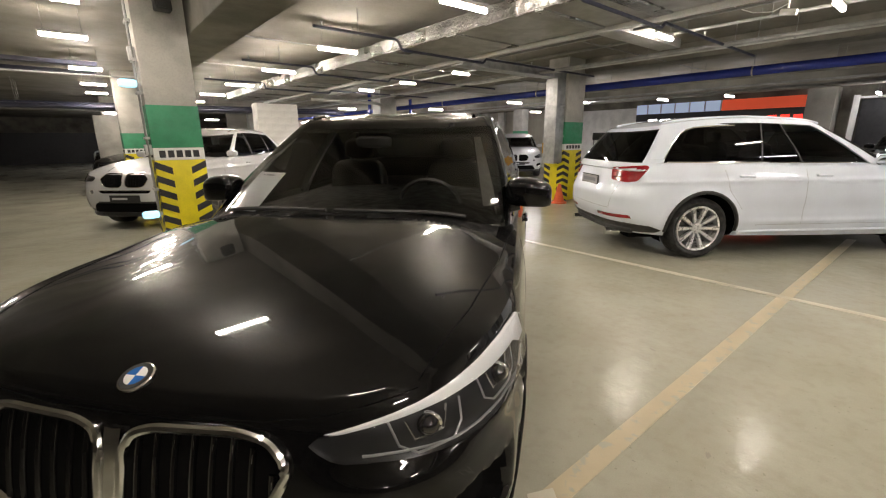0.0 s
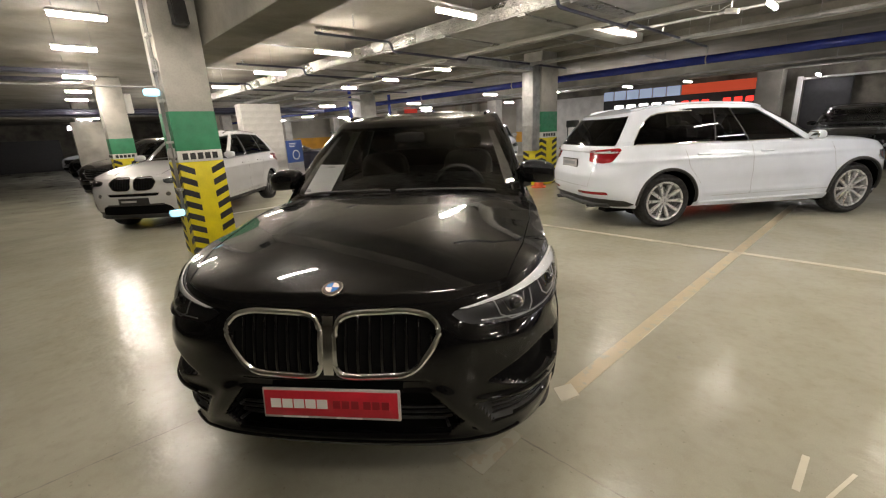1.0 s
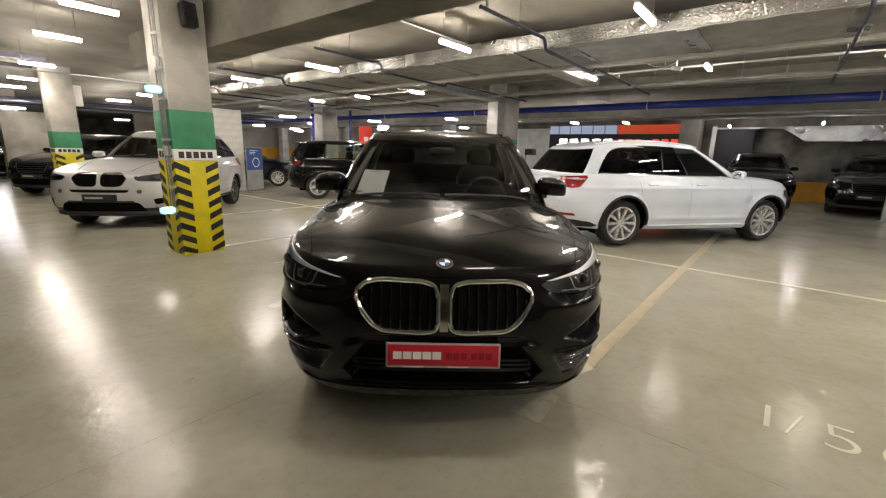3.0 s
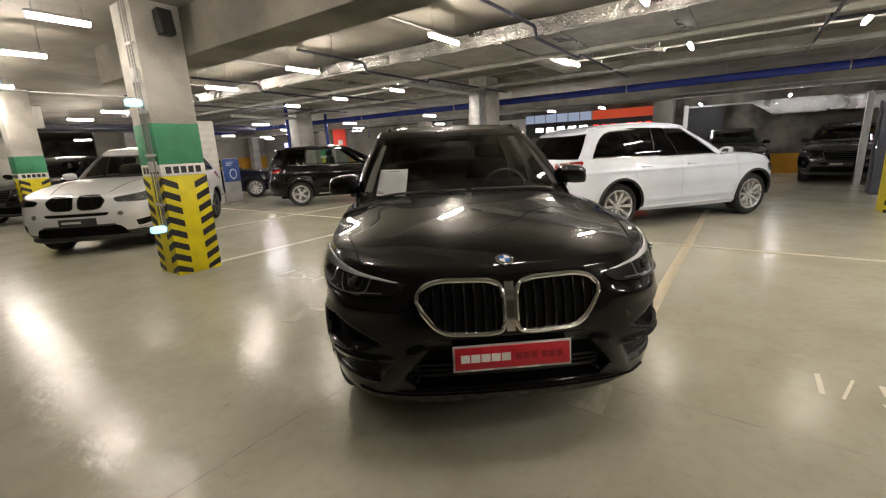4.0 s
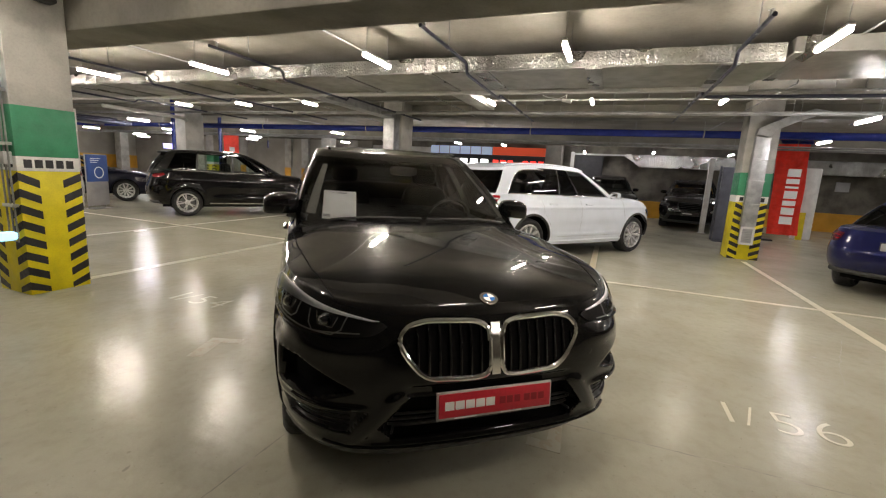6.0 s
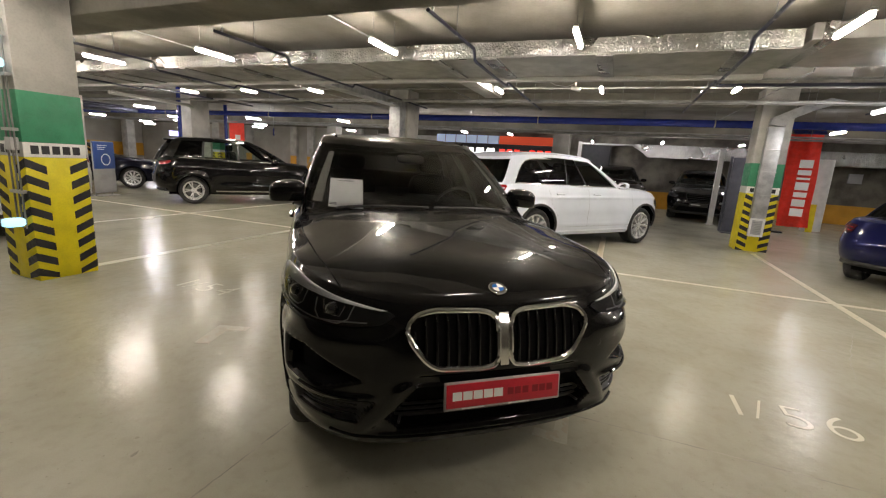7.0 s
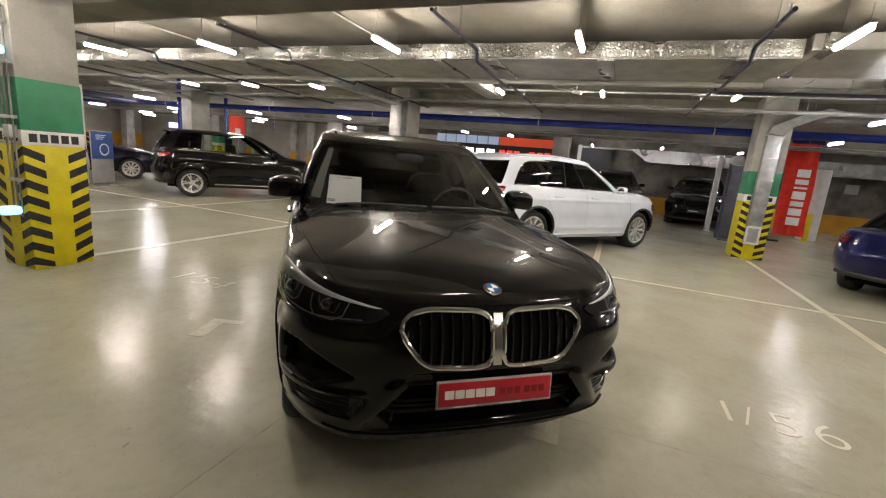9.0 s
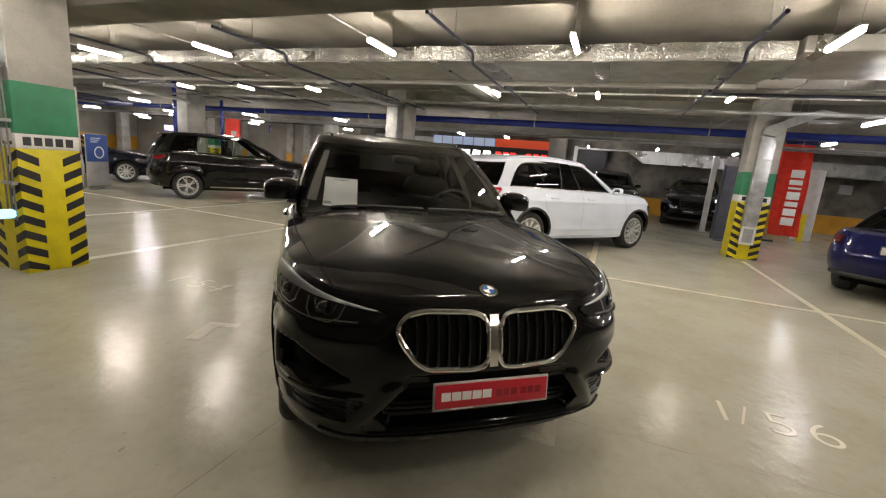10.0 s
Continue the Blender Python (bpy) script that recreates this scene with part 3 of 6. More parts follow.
for x, z, r, m in ((1.35, 2.93, 0.018, M_GREYPIPE), (2.30, 2.98, 0.022, M_GREYPIPE), (3.55, 2.90, 0.028, M_STRIP), (6.6, 2.80, 0.03, M_GREYPIPE), (7.4, 2.9, 0.02, M_DARKPIPE)):
    pipe("slim pipe running along under the ceiling", [(x, -9.5, z), (x, 26, z)], r, m, hangers=[(x, y, z) for y in (-3.3, -0.6, 1.1, 3.7, 6.2, 9.4, 12.5)])
for y, z in ((3.4, 3.02), (6.9, 3.0), (9.8, 2.98), (-2.4, 3.02)):
    pipe("thin conduit across the ceiling", [(-3.0, y, z + 0.1), (0.9, y, z + 0.1), (1.0, y, z - 0.06), (8.0, y, z - 0.06)], 0.011, M_GREYPIPE)
for x, y in ((3.35, 13.1), (5.2, 13.2)):
    pipe("blue riser pipe beside a column", [(x, y, 1.2), (x, y, CEIL)], 0.06, M_BLUEPIPE, "riser_pipe")
pipe("white bundle of pipes above the cars", [(0.9, 12.4, 2.7), (3.3, 12.6, 2.7), (3.9, 13.2, 2.7)], 0.05, M_STRIP)

# ---- cars ----
import functools
from mathutils.bvhtree import BVHTree


def curve(pts):
    """A smooth monotone curve through (x, value) points."""
    xs = np.array([p[0] for p in pts], float)
    ys = np.array([p[1] for p in pts], float)
    o = np.argsort(xs)
    xs, ys = xs[o], ys[o]
    d = np.diff(ys) / np.diff(xs)
    m = np.zeros(len(xs))
    m[0], m[-1] = d[0], d[-1]
    for i in range(1, len(xs) - 1):
        m[i] = 0 if d[i - 1] * d[i] <= 0 else 2 * d[i - 1] * d[i] / (d[i - 1] + d[i])

    def f(x):
        x = min(max(x, xs[0]), xs[-1])
        i = min(int(np.searchsorted(xs, x, "right")) - 1, len(xs) - 2)
        h = xs[i + 1] - xs[i]
        t = (x - xs[i]) / h
        return float((2 * t**3 - 3 * t**2 + 1) * ys[i] + (t**3 - 2 * t**2 + t) * h * m[i] + (-2 * t**3 + 3 * t**2) * ys[i + 1] + (t**3 - t**2) * h * m[i + 1])
    return f


def ease(t):
    t = min(1.0, max(0.0, t))
    return t * t * (3 - 2 * t)


@functools.lru_cache(maxsize=None)
def even_arc(n, ratio, q):
    """Angles that step evenly along a rounded corner of the given depth to width."""
    t = (np.linspace(0, 1, 4000) ** 3) * math.pi / 2
    x, y = ratio * np.cos(t), np.sin(t) ** (2 / q)
    d = np.concatenate([[0], np.cumsum(np.hypot(np.diff(x), np.diff(y)))])
    return [float(a) for a in np.interp(np.linspace(0, d[-1], n + 1), d, t)]


def half_ring(nose, tail, hw, df, dr, qf, qr, n_arc, n_side, bow=0.0, bow_r=0.0):
    """Half a plan outline, from the nose along the left side to the tail."""
    out = []
    for a in even_arc(n_arc, round(df / hw, 3), qf):
        y = math.sin(a) ** (2 / qf)
        out.append((nose - df + df * math.cos(a) - bow * y * y, hw * y))
    x0, x1 = nose - df - bow, tail + dr + bow_r
    for k in range(1, n_side):
        out.append((x0 + (x1 - x0) * k / n_side, hw))
    for a in even_arc(n_arc, round(dr / hw, 3), qr)[::-1]:
        y = math.sin(a) ** (2 / qr)
        out.append((tail + dr - dr * math.cos(a) + bow_r * y * y, hw * y))
    return out


def ring_full(half):
    return half + [(x, -y) for x, y in half[-2:0:-1]]


def loft(bm, rings, close_first=False, close_last=False):
    vs = [[bm.verts.new(p) for p in r] for r in rings]
    n = len(vs[0])
    grid = []
    for A, B in zip(vs, vs[1:]):
        grid.append([bm.faces.new((A[i], A[(i + 1) % n], B[(i + 1) % n], B[i])) for i in range(n)])
    if close_first:
        bm.faces.new(vs[0][::-1])
    if close_last:
        bm.faces.new(vs[-1])
    return grid


def cut_arches(bm, side_verts, spec):
    """Opens the wheel arches in the sides and draws the skin back to their round edge."""
    R, zc_ = spec["wheel_r"] + spec.get("arch_gap", 0.05), spec["wheel_r"] + 0.01
    inside = set()
    for v in side_verts:
        if abs(v.co.y) > spec["hw"] - 0.35:
            for ax in spec["axles"]:
                if (v.co.x - ax) ** 2 + (v.co.z - zc_) ** 2 < R * R:
                    inside.add(v)
    gone = [f for f in bm.faces if all(v in inside for v in f.verts)]
    bmesh.ops.delete(bm, geom=gone, context="FACES_ONLY")
    for v in inside:
        if v.is_valid and v.link_faces:
            ax = min(spec["axles"], key=lambda a: abs(a - v.co.x))
            d = Vector((v.co.x - ax, 0, v.co.z - zc_))
            if d.length > 1e-4:
                d = d.normalized() * R
                v.co.x, v.co.z = ax + d.x, max(zc_ + d.z, v.co.z if d.z < 0 else -9)
    loose = [v for v in bm.verts if not v.link_faces]
    bmesh.ops.delete(bm, geom=loose, context="VERTS")


def arch_liners(root, spec, mat, low):
    R, zc_, hw = spec["wheel_r"] + spec.get("arch_gap", 0.05), spec["wheel_r"] + 0.01, spec["hw"]
    for ax in spec["axles"]:
        for s in (1, -1):
            bm = bmesh.new()
            rows = []
            v = "left" if s > 0 else "right"
            for k in range(25):
                a = radians(-25 + 230 * k / 24)
                x, z = ax + (R + 0.004) * math.cos(a), zc_ + (R + 0.004) * math.sin(a)
                p, n = low.hit(v, x, z)
                yo = min(hw - 0.03, abs(p.y) - 0.012) if p is not None else hw - 0.16
                rows.append([bm.verts.new((x, s * yo, z)), bm.verts.new((x, s * min(yo - 0.02, hw - 0.36), z))])
            for A, B in zip(rows, rows[1:]):
                bm.faces.new((A[0], A[1], B[1], B[0]))
            bm.faces.new([r[1] for r in rows])
            part("arch_liner", bm, M_LINER, root)
            v = "left" if s > 0 else "right"
            pts = []
            for k in range(41):
                a = radians(-4 + 188 * k / 40)
                p, n = low.hit(v, ax + (R + 0.006) * math.cos(a), zc_ + (R + 0.006) * math.sin(a))
                if p is not None and abs(p.y) > hw * 0.7:
                    pts.append(p)
            if len(pts) > 3:
                part("arch_lip", a_tube(pts, spec.get("lip_r", 0.012), 8), spec.get("lip_mat", mat), root)


class Skin:
    """The skin of a car, on to which panels and trim are laid."""

    def __init__(self, verts, polys, ref):
        self.tree = BVHTree.FromPolygons(verts, polys)
        self.ref = ref

    def hit(self, view, a, b):
        if view == "front":
            o, d = Vector((6, a, b)), Vector((-1, 0, 0))
        elif view == "rear":
            o, d = Vector((-6, a, b)), Vector((1, 0, 0))
        elif view == "left":
            o, d = Vector((a, 4, b)), Vector((0, -1, 0))
        elif view == "right":
            o, d = Vector((a, -4, b)), Vector((0, 1, 0))
        elif view == "fl":      # obliquely from the front left: a runs outwards along the corner
            d = Vector((-0.7071, -0.7071, 0))
            o = Vector((self.ref[0], self.ref[1], b)) - 4 * d + a * Vector((-0.7071, 0.7071, 0))
        elif view == "fr":
            d = Vector((-0.7071, 0.7071, 0))
            o = Vector((self.ref[0], -self.ref[1], b)) - 4 * d + a * Vector((-0.7071, -0.7071, 0))
        elif view == "rl":
            d = Vector((0.7071, -0.7071, 0))
            o = Vector((self.ref[2], self.ref[1], b)) - 4 * d + a * Vector((0.7071, 0.7071, 0))
        elif view == "rr":
            d = Vector((0.7071, 0.7071, 0))
            o = Vector((self.ref[2], -self.ref[1], b)) - 4 * d + a * Vector((0.7071, -0.7071, 0))
        else:
            o, d = Vector((a, b, 4)), Vector((0, 0, -1))
        p, n, _, _ = self.tree.ray_cast(o, d)
        if p is None:
            return None, None
        if n.dot(d) > 0:
            n = -n
        return p, n

    def line(self, view, pts, lift):
        out = []
        for a, b in pts:
            p, n = self.hit(view, a, b)
            if p is not None:
                out.append(p + n * lift)
        return out

    def patch(self, view, top, bottom, lift=0.004, nu=24, nv=10, skirt=0.012):
        """A panel between two edge lines, laid on the skin."""
        def along(pl, n):
            pl = [Vector((*p, 0)) for p in pl]
            ls = [0.0]
            for p, q in zip(pl, pl[1:]):
                ls.append(ls[-1] + (q - p).length)
            res = []
            for i in range(n + 1):
                t = ls[-1] * i / n
                k = 0
                while k < len(ls) - 2 and ls[k + 1] < t:
                    k += 1
                f = (t - ls[k]) / max(1e-9, ls[k + 1] - ls[k])
                res.append(pl[k].lerp(pl[k + 1], f))
            return res
        A, B = along(top, nu), along(bottom, nu)
        bm = bmesh.new()
        g, nn = [], []
        last = None
        for j in range(nv + 1):
            row, nrow = [], []
            for i in range(nu + 1):
                q = A[i].lerp(B[i], j / nv)
                p, n = self.hit(view, q.x, q.y)
                if p is None:
                    p, n = last
                last = (p, n)
                row.append(bm.verts.new(p + n * lift))
                nrow.append(n)
            g.append(row)
            nn.append(nrow)
        for j in range(nv):
            for i in range(nu):
                bm.faces.new((g[j][i], g[j][i + 1], g[j + 1][i + 1], g[j + 1][i]))
        if skirt:
            edge = [(0, i) for i in range(nu)] + [(j, nu) for j in range(nv)] + [(nv, i) for i in range(nu, 0, -1)] + [(j, 0) for j in range(nv, 0, -1)]
            low = [bm.verts.new(g[j][i].co - nn[j][i] * skirt) for j, i in edge]
            for k in range(len(edge)):
                a, b = edge[k], edge[(k + 1) % len(edge)]
                bm.faces.new((g[a[0]][a[1]], g[b[0]][b[1]], low[(k + 1) % len(edge)], low[k]))
        return bm


def wheel_parts(root, spec, rim_mat):
    """The four wheels: tyre, rim with spokes, hub cap, brake disc."""
    R, tw = spec["wheel_r"], spec.get("tyre_w", 0.245)
    rr = spec.get("rim_r", R * 0.70)
    h = tw / 2
    tyre = to_mesh("tyre", lathe([(rr, -h * 0.8), (rr + 0.02, -h), ((rr + R) / 2, -h * 1.08), (R - 0.025, -h * 0.96), (R - 0.006, -h * 0.78), (R, -h * 0.4), (R, h * 0.4), (R - 0.006, h * 0.78), (R - 0.025, h * 0.96), ((rr + R) / 2, h * 1.08), (rr + 0.02, h), (rr, h * 0.8)], "y", 56), M_RUBBER, 50)
    bm = lathe([(rr + 0.004, h * 0.86), (rr - 0.004, h * 0.98), (rr - 0.022, h * 0.92), (rr - 0.03, h * 0.4), (rr - 0.045, -h * 0.8), (rr - 0.02, -h * 0.8)], "y", 56)
    n = spec.get("spokes", 10)
    for k in range(n):
        a0 = 2 * math.pi * k / n
        for off in ((-0.5, 0.5) if spec.get("twin") else (0,)):
            sp = []
            w0, w1 = (0.016, 0.026) if not spec.get("twin") else (0.012, 0.015)
            a_in = a0 + off * 0.10
            a_out = a0 + off * 0.32
            ci, si, co, so = math.cos(a_in), math.sin(a_in), math.cos(a_out), math.sin(a_out)
            for (c, s, r, w, y1, y0) in ((ci, si, 0.045, w0, h * 0.72, h * 0.45), (co, so, rr - 0.012, w1, h * 0.93, h * 0.62)):
                tx, tz = -s, c
                sp.append([bm.verts.new((r * c + tx * q * w, yy, r * s + tz * q * w)) for q, yy in ((-1, y0), (-0.8, y1), (0.8, y1), (1, y0))])
            for i in range(4):
                bm.faces.new((sp[0][i], sp[0][(i + 1) % 4], sp[1][(i + 1) % 4], sp[1][i]))
            bm.faces.new(sp[0])
            bm.faces.new(sp[1][::-1])
    rim = to_mesh("rim", bm, rim_mat, 35)
    cap = to_mesh("hub_cap", lathe([(0.0001, h * 0.78), (0.055, h * 0.78), (0.064, h * 0.72), (0.064, h * 0.4)], "y", 24), rim_mat, 35)
    disc = to_mesh("brake_disc", lathe([(0.03, h * 0.05), (rr * 0.72, h * 0.05), (rr * 0.72, -h * 0.05), (0.03, -h * 0.05)], "y", 32), M_ALLOY_DARK, 35)
    yk = spec["hw"] - spec.get("wheel_in", 0.045) - h
    for ax in spec["axles"]:
        for s in (1, -1):
            w = new("wheel")
            w.parent = root
            w.empty_display_size = 0.1
            w.matrix_basis = pose(ax, s * yk, R, 0, 0, 0 if s > 0 else 180)
            for nm, me in (("tyre", tyre), ("rim", rim), ("hub_cap", cap), ("brake_disc", disc)):
                o = new(nm, me)
                o.parent = w


def car_shell(root, spec, body_mat):
    """The body, the cabin frame with its panes, and the wheels. Returns the skin for trim."""
    nose, tail, hw = spec["nose"], spec["tail"], spec["hw"]
    zb, zs, zc = curve(spec["sill"]), curve(spec["shoulder"]), curve(spec["spine"])
    fx, rx, wv = curve(spec["front"]), curve(spec["back"]), curve(spec["side"])
    qf, qr = spec.get("qf", 3.0), spec.get("qr", 3.6)
    df, dr = spec.get("df", 0.9), spec.get("dr", 0.6)
    na, ns = (spec["fine"], 90) if spec.get("fine") else (30, 84)
    rings = []
    vs = [0, 0.02, 0.05, 0.09, 0.14, 0.19, 0.24, 0.29, 0.34, 0.39, 0.44, 0.49, 0.54, 0.59, 0.64, 0.69, 0.74, 0.79, 0.84, 0.89, 0.93, 0.97, 1.0]
    for v in (np.linspace(0, 1, 110 if spec["fine"] > 80 else 70) if spec.get("fine") else vs):
        v = float(v)
        half = half_ring(nose + fx(v), tail + rx(v), hw * wv(v), df, dr, qf, qr, na, ns, spec.get("bow", 0.06), spec.get("bow_r", 0.04))
        ring = [(x, y, zb(x) + v * (zs(x) - zb(x))) for x, y in ring_full(half)]
        rings.append([spec["sculpt"](*p) for p in ring] if "sculpt" in spec else ring)
    top = half_ring(nose + fx(1.0), tail + rx(1.0), hw * wv(1.0), df, dr, qf, qr, na, ns, spec.get("bow", 0.06), spec.get("bow_r", 0.04))
    full = ring_full(top)
    crease = spec.get("crease", 0.0)
    steps = [0.992, 0.98, 0.96, 0.935, 0.90, 0.86, 0.81, 0.75, 0.68, 0.6, 0.5, 0.4, 0.3, 0.2, 0.1, 0.03]
    if spec.get("fine"):
        steps = [0.996, 0.992, 0.986, 0.98, 0.972, 0.96, 0.948, 0.935] + [float(q) for q in np.arange(0.92, 0.35, -0.02)] + [0.3, 0.2, 0.1, 0.03]
    n_low = len(rings)
    for s in steps:
        r = []
        for x, y in full:
            xx = x * s
            yy = y * s
            base, cen = zs(xx), zc(xx)
            if crease:
                # a domed bonnet, raised between two soft folds that run back from the grille
                u = min(1.0, abs(yy) / (hw * 0.93))
                z = base + (cen - base) * (1 - u ** 2.6) * (1 - s ** 9) + spec.get("roll", 0.012) * (1 - s ** 30)
                yc = 0.40 + (nose - xx) * 0.17
                z += crease * ease((yc - abs(yy)) / 0.24 + 0.5) * (1 - s ** 12)
            else:
                z = base + (cen - base) * (1 - s ** 6) + spec.get("roll", 0.012) * (1 - s ** 30)
            r.append((xx, yy, z))
        rings.append(r)
    bm = bmesh.new()
    grid = loft(bm, rings, False, True)
    bm.normal_update()
    side_verts = list({v for row in grid[:n_low - 1] for f in row for v in f.verts})
    gx0, gx1 = spec["cabin"][0] - 0.05, spec["cabin"][1] + 0.05
    for row in grid[n_low + steps.index(0.935):]:
        for f in row:
            c = f.calc_center_median()
            if gx1 < c.x < gx0 and abs(c.y) < spec["cabin_hw"] * 0.93:
                f.material_index = 1
    if "inlay" in spec:
        for row in grid[:n_low - 1]:
            for f in row:
                f.material_index = spec["inlay"](f.calc_center_median())
    bmesh.ops.recalc_face_normals(bm, faces=bm.faces)
    bm.verts.index_update()
    sv = [v.co.copy() for v in bm.verts]
    sp = [[v.index for v in f.verts] for f in bm.faces]
    low = Skin(sv, sp, (nose - 0.62, hw * 0.824, tail + 0.55))
    cut_arches(bm, side_verts, spec)
    me = bpy.data.meshes.new("body")
    bm.to_mesh(me)
    bm.free()
    for m in (body_mat, M_CABIN, M_LINER, M_PLASTIC):
        me.materials.append(m)
    me.shade_smooth()
    me.set_sharp_from_angle(angle=radians(38))
    body = new("body", me)
    body.parent = root
    arch_liners(root, spec, body_mat, low)
    part("underbody", a_box(tail + 0.35, nose - 0.35, -hw + 0.36, hw - 0.36, 0.22, 0.5), M_LINER, root)

    # cabin
    b0, b1, t0, t1 = spec["cabin"]          # foot of windscreen, foot of tailgate, head of windscreen, end of roof
    bw, tw = spec["cabin_hw"], spec["roof_hw"]
    zbelt, zroof = curve(spec["belt"]), curve(spec["roof"])
    dfw, drw = spec.get("df_cab", 0.34), spec.get("dr_cab", 0.25)
    na2, sides = 14, spec["pillars"]
    # side stations follow the pillars
    fr = [0.0]
    for a, b in sides:
        fr += list(np.linspace(a, b, 9))
    fr.append(1.0)
    fr = sorted(set(round(float(v), 4) for v in fr))

    # pillars stand nearly upright: the roof's stations follow the belt's where they can
    ka, kb = [0.0], [0.0]
    for (a0, a1), (c0, c1) in zip(sides, sides[1:]):
        km = (a1 + c0) / 2
        xl = b0 - dfw + (b1 + drw - b0 + dfw) * km
        kh = (xl + 0.10 * km - (t0 - dfw)) / (t1 + drw - t0 + dfw)
        if 0.08 < kh < 0.92:
            ka.append(km)
            kb.append(kh)
    ka.append(1.0)
    kb.append(1.0)

    def cab_half(nose_, tail_, w, q=3.0):
        roofline = w == tw
        out = []
        for k in range(na2 + 1):
            a = math.pi / 2 * k / na2
            out.append((nose_ - dfw + dfw * math.cos(a), w * math.sin(a) ** (2 / q)))
        for k in fr[1:-1]:
            if roofline:
                k = float(np.interp(k, ka, kb))
            out.append((nose_ - dfw + (tail_ + drw - nose_ + dfw) * k, w))
        for k in range(na2 + 1):
            a = math.pi / 2 * (1 - k / na2)
            out.append((tail_ + drw - drw * math.cos(a), w * math.sin(a) ** (2 / q)))
        return out
    lo, hi = ring_full(cab_half(b0, b1, bw)), ring_full(cab_half(t0, t1, tw))
    cv = [-0.12, 0.0, 0.06, 0.12, 0.25, 0.4, 0.55, 0.7, 0.82, 0.90, 0.95, 1.0]
    rings = []
    for v in cv:
        r = []
        for (xa, ya), (xb, yb) in zip(lo, hi):
            x, y = xa + (xb - xa) * v, ya + (yb - ya) * v
            bul = spec.get("bulge", 0.035) * 4 * v * (1 - v) if v > 0 else 0
            y *= 1 + bul / bw
            x += bul * 0.8 * (1 if x > 0 else -1) * (1 - min(1, abs(y) / bw) ** 4)
            za, zt = zbelt(xa), zroof(xb)
            r.append((x, y, za + (zt - za) * v))
        rings.append(r)
    crown = spec.get("crown", 0.07)
    for s in (0.985, 0.96, 0.92, 0.86, 0.78, 0.68, 0.56, 0.42, 0.28, 0.12):
        xm = (t0 + t1) / 2
        rings.append([(xm + (x - xm) * s, y * s, zroof(xm + (x - xm) * s) + crown * (1 - s ** 2.6)) for x, y in hi])
    bm = bmesh.new()
    grid = loft(bm, rings, False, True)
    n = len(lo)
    nh = n // 2 + 1
    side_n = len(fr) - 2
    groups = {}
    i0, i1 = 2, 9

    def claim(key, us, rows):
        for j in rows:
            for u in us:
                groups.setdefault(key, []).append(grid[j][u % n])
    wa = spec.get("wind_arc", 12)
    ra = spec.get("rear_arc", 12)
    claim("windscreen", range(-wa, wa), range(i0, i1))
    mid = n // 2
    claim("rear_window", range(mid - ra, mid + ra), range(spec.get("rear_row", 2), i1))
    for k, (a, b) in enumerate(sides):
        ia = na2 + fr.index(round(float(a), 4))
        ib = na2 + fr.index(round(float(b), 4))
        claim("side_window%dl" % k, range(ia, ib), range(i0, i1))
        claim("side_window%dr" % k, range(n - ib, n - ia), range(i0, i1))
    ia = na2 + fr.index(round(float(sides[0][0]), 4))
    ib = na2 + fr.index(round(float(sides[-1][1]), 4))
    for j in range(i0, i1):
        for u in list(range(ia, ib)) + list(range(n - ib, n - ia)):
            grid[j][u % n].material_index = 1
    out = {}
    for key, fs in groups.items():
        g = bmesh.new()
        vm = {}
        for f in fs:
            row = []
            for v in f.verts:
                if v not in vm:
                    vm[v] = g.verts.new(v.co)
                row.append(vm[v])
            g.faces.new(row)
        out[key] = g
    bm.verts.index_update()
    cvs = [v.co.copy() for v in bm.verts]
    cps = [[v.index for v in f.verts] for f in bm.faces]
    kill = [f for fs in groups.values() for f in fs]
    bmesh.ops.delete(bm, geom=kill, context="FACES_ONLY")
    bmesh.ops.solidify(bm, geom=list(bm.faces), thickness=0.025)
    part("cabin_frame", bm, [body_mat, M_PLASTIC], root)
    nf = spec.get("front_windows", 1)
    for key, g in out.items():
        if key.startswith("side"):
            front = int(key[11]) < nf
            mat, nm = (spec.get("glass_side", M_SIDEGLASS), "side_window") if front else (spec.get("glass_rear", M_PRIVACY), "side_window")
        elif key == "windscreen":
            mat, nm = spec.get("glass_front", M_GLASS), key
        else:
            mat, nm = spec.get("glass_rear", M_PRIVACY), key
        part(nm, g, mat, root, "dark tinted glass", smooth=60)
    if spec.get("spoiler"):
        zz = zroof(t1) + 0.035
        part("roof_spoiler", blob(t1 + 0.05, 0, zz - 0.03, 0.16, tw * 0.90, 0.03, 0.6, 0.5), body_mat, root)
    # seats and dashboard behind the panes
    x_dash = b0 - 0.35
    part("dashboard", blob(x_dash - 0.05, 0, zbelt(0) - 0.06, 0.30, bw * 0.86, 0.13, 0.5, 0.4), M_CABIN, root)
    for s in (1, -1):
        sx = (b0 + b1) / 2 + 0.22
        zz = zbelt(0)
        part("seat_back", blob(sx - 0.06, s * bw * 0.46, zz + 0.02, 0.09, 0.22, 0.26, 0.5, 0.5), M_CABIN, root)
        part("headrest", blob(sx - 0.10, s * bw * 0.46, zz + 0.36, 0.05, 0.12, 0.075, 0.6, 0.6), M_CABIN, root)
    part("rear_bench", blob(sx - 0.95, 0, zbelt(0) + 0.02, 0.10, bw * 0.85, 0.25, 0.4, 0.35), M_CABIN, root)
    wheel_parts(root, spec, spec.get("rim_mat", M_ALLOY))
    n0 = len(sv)
    ref = low.ref
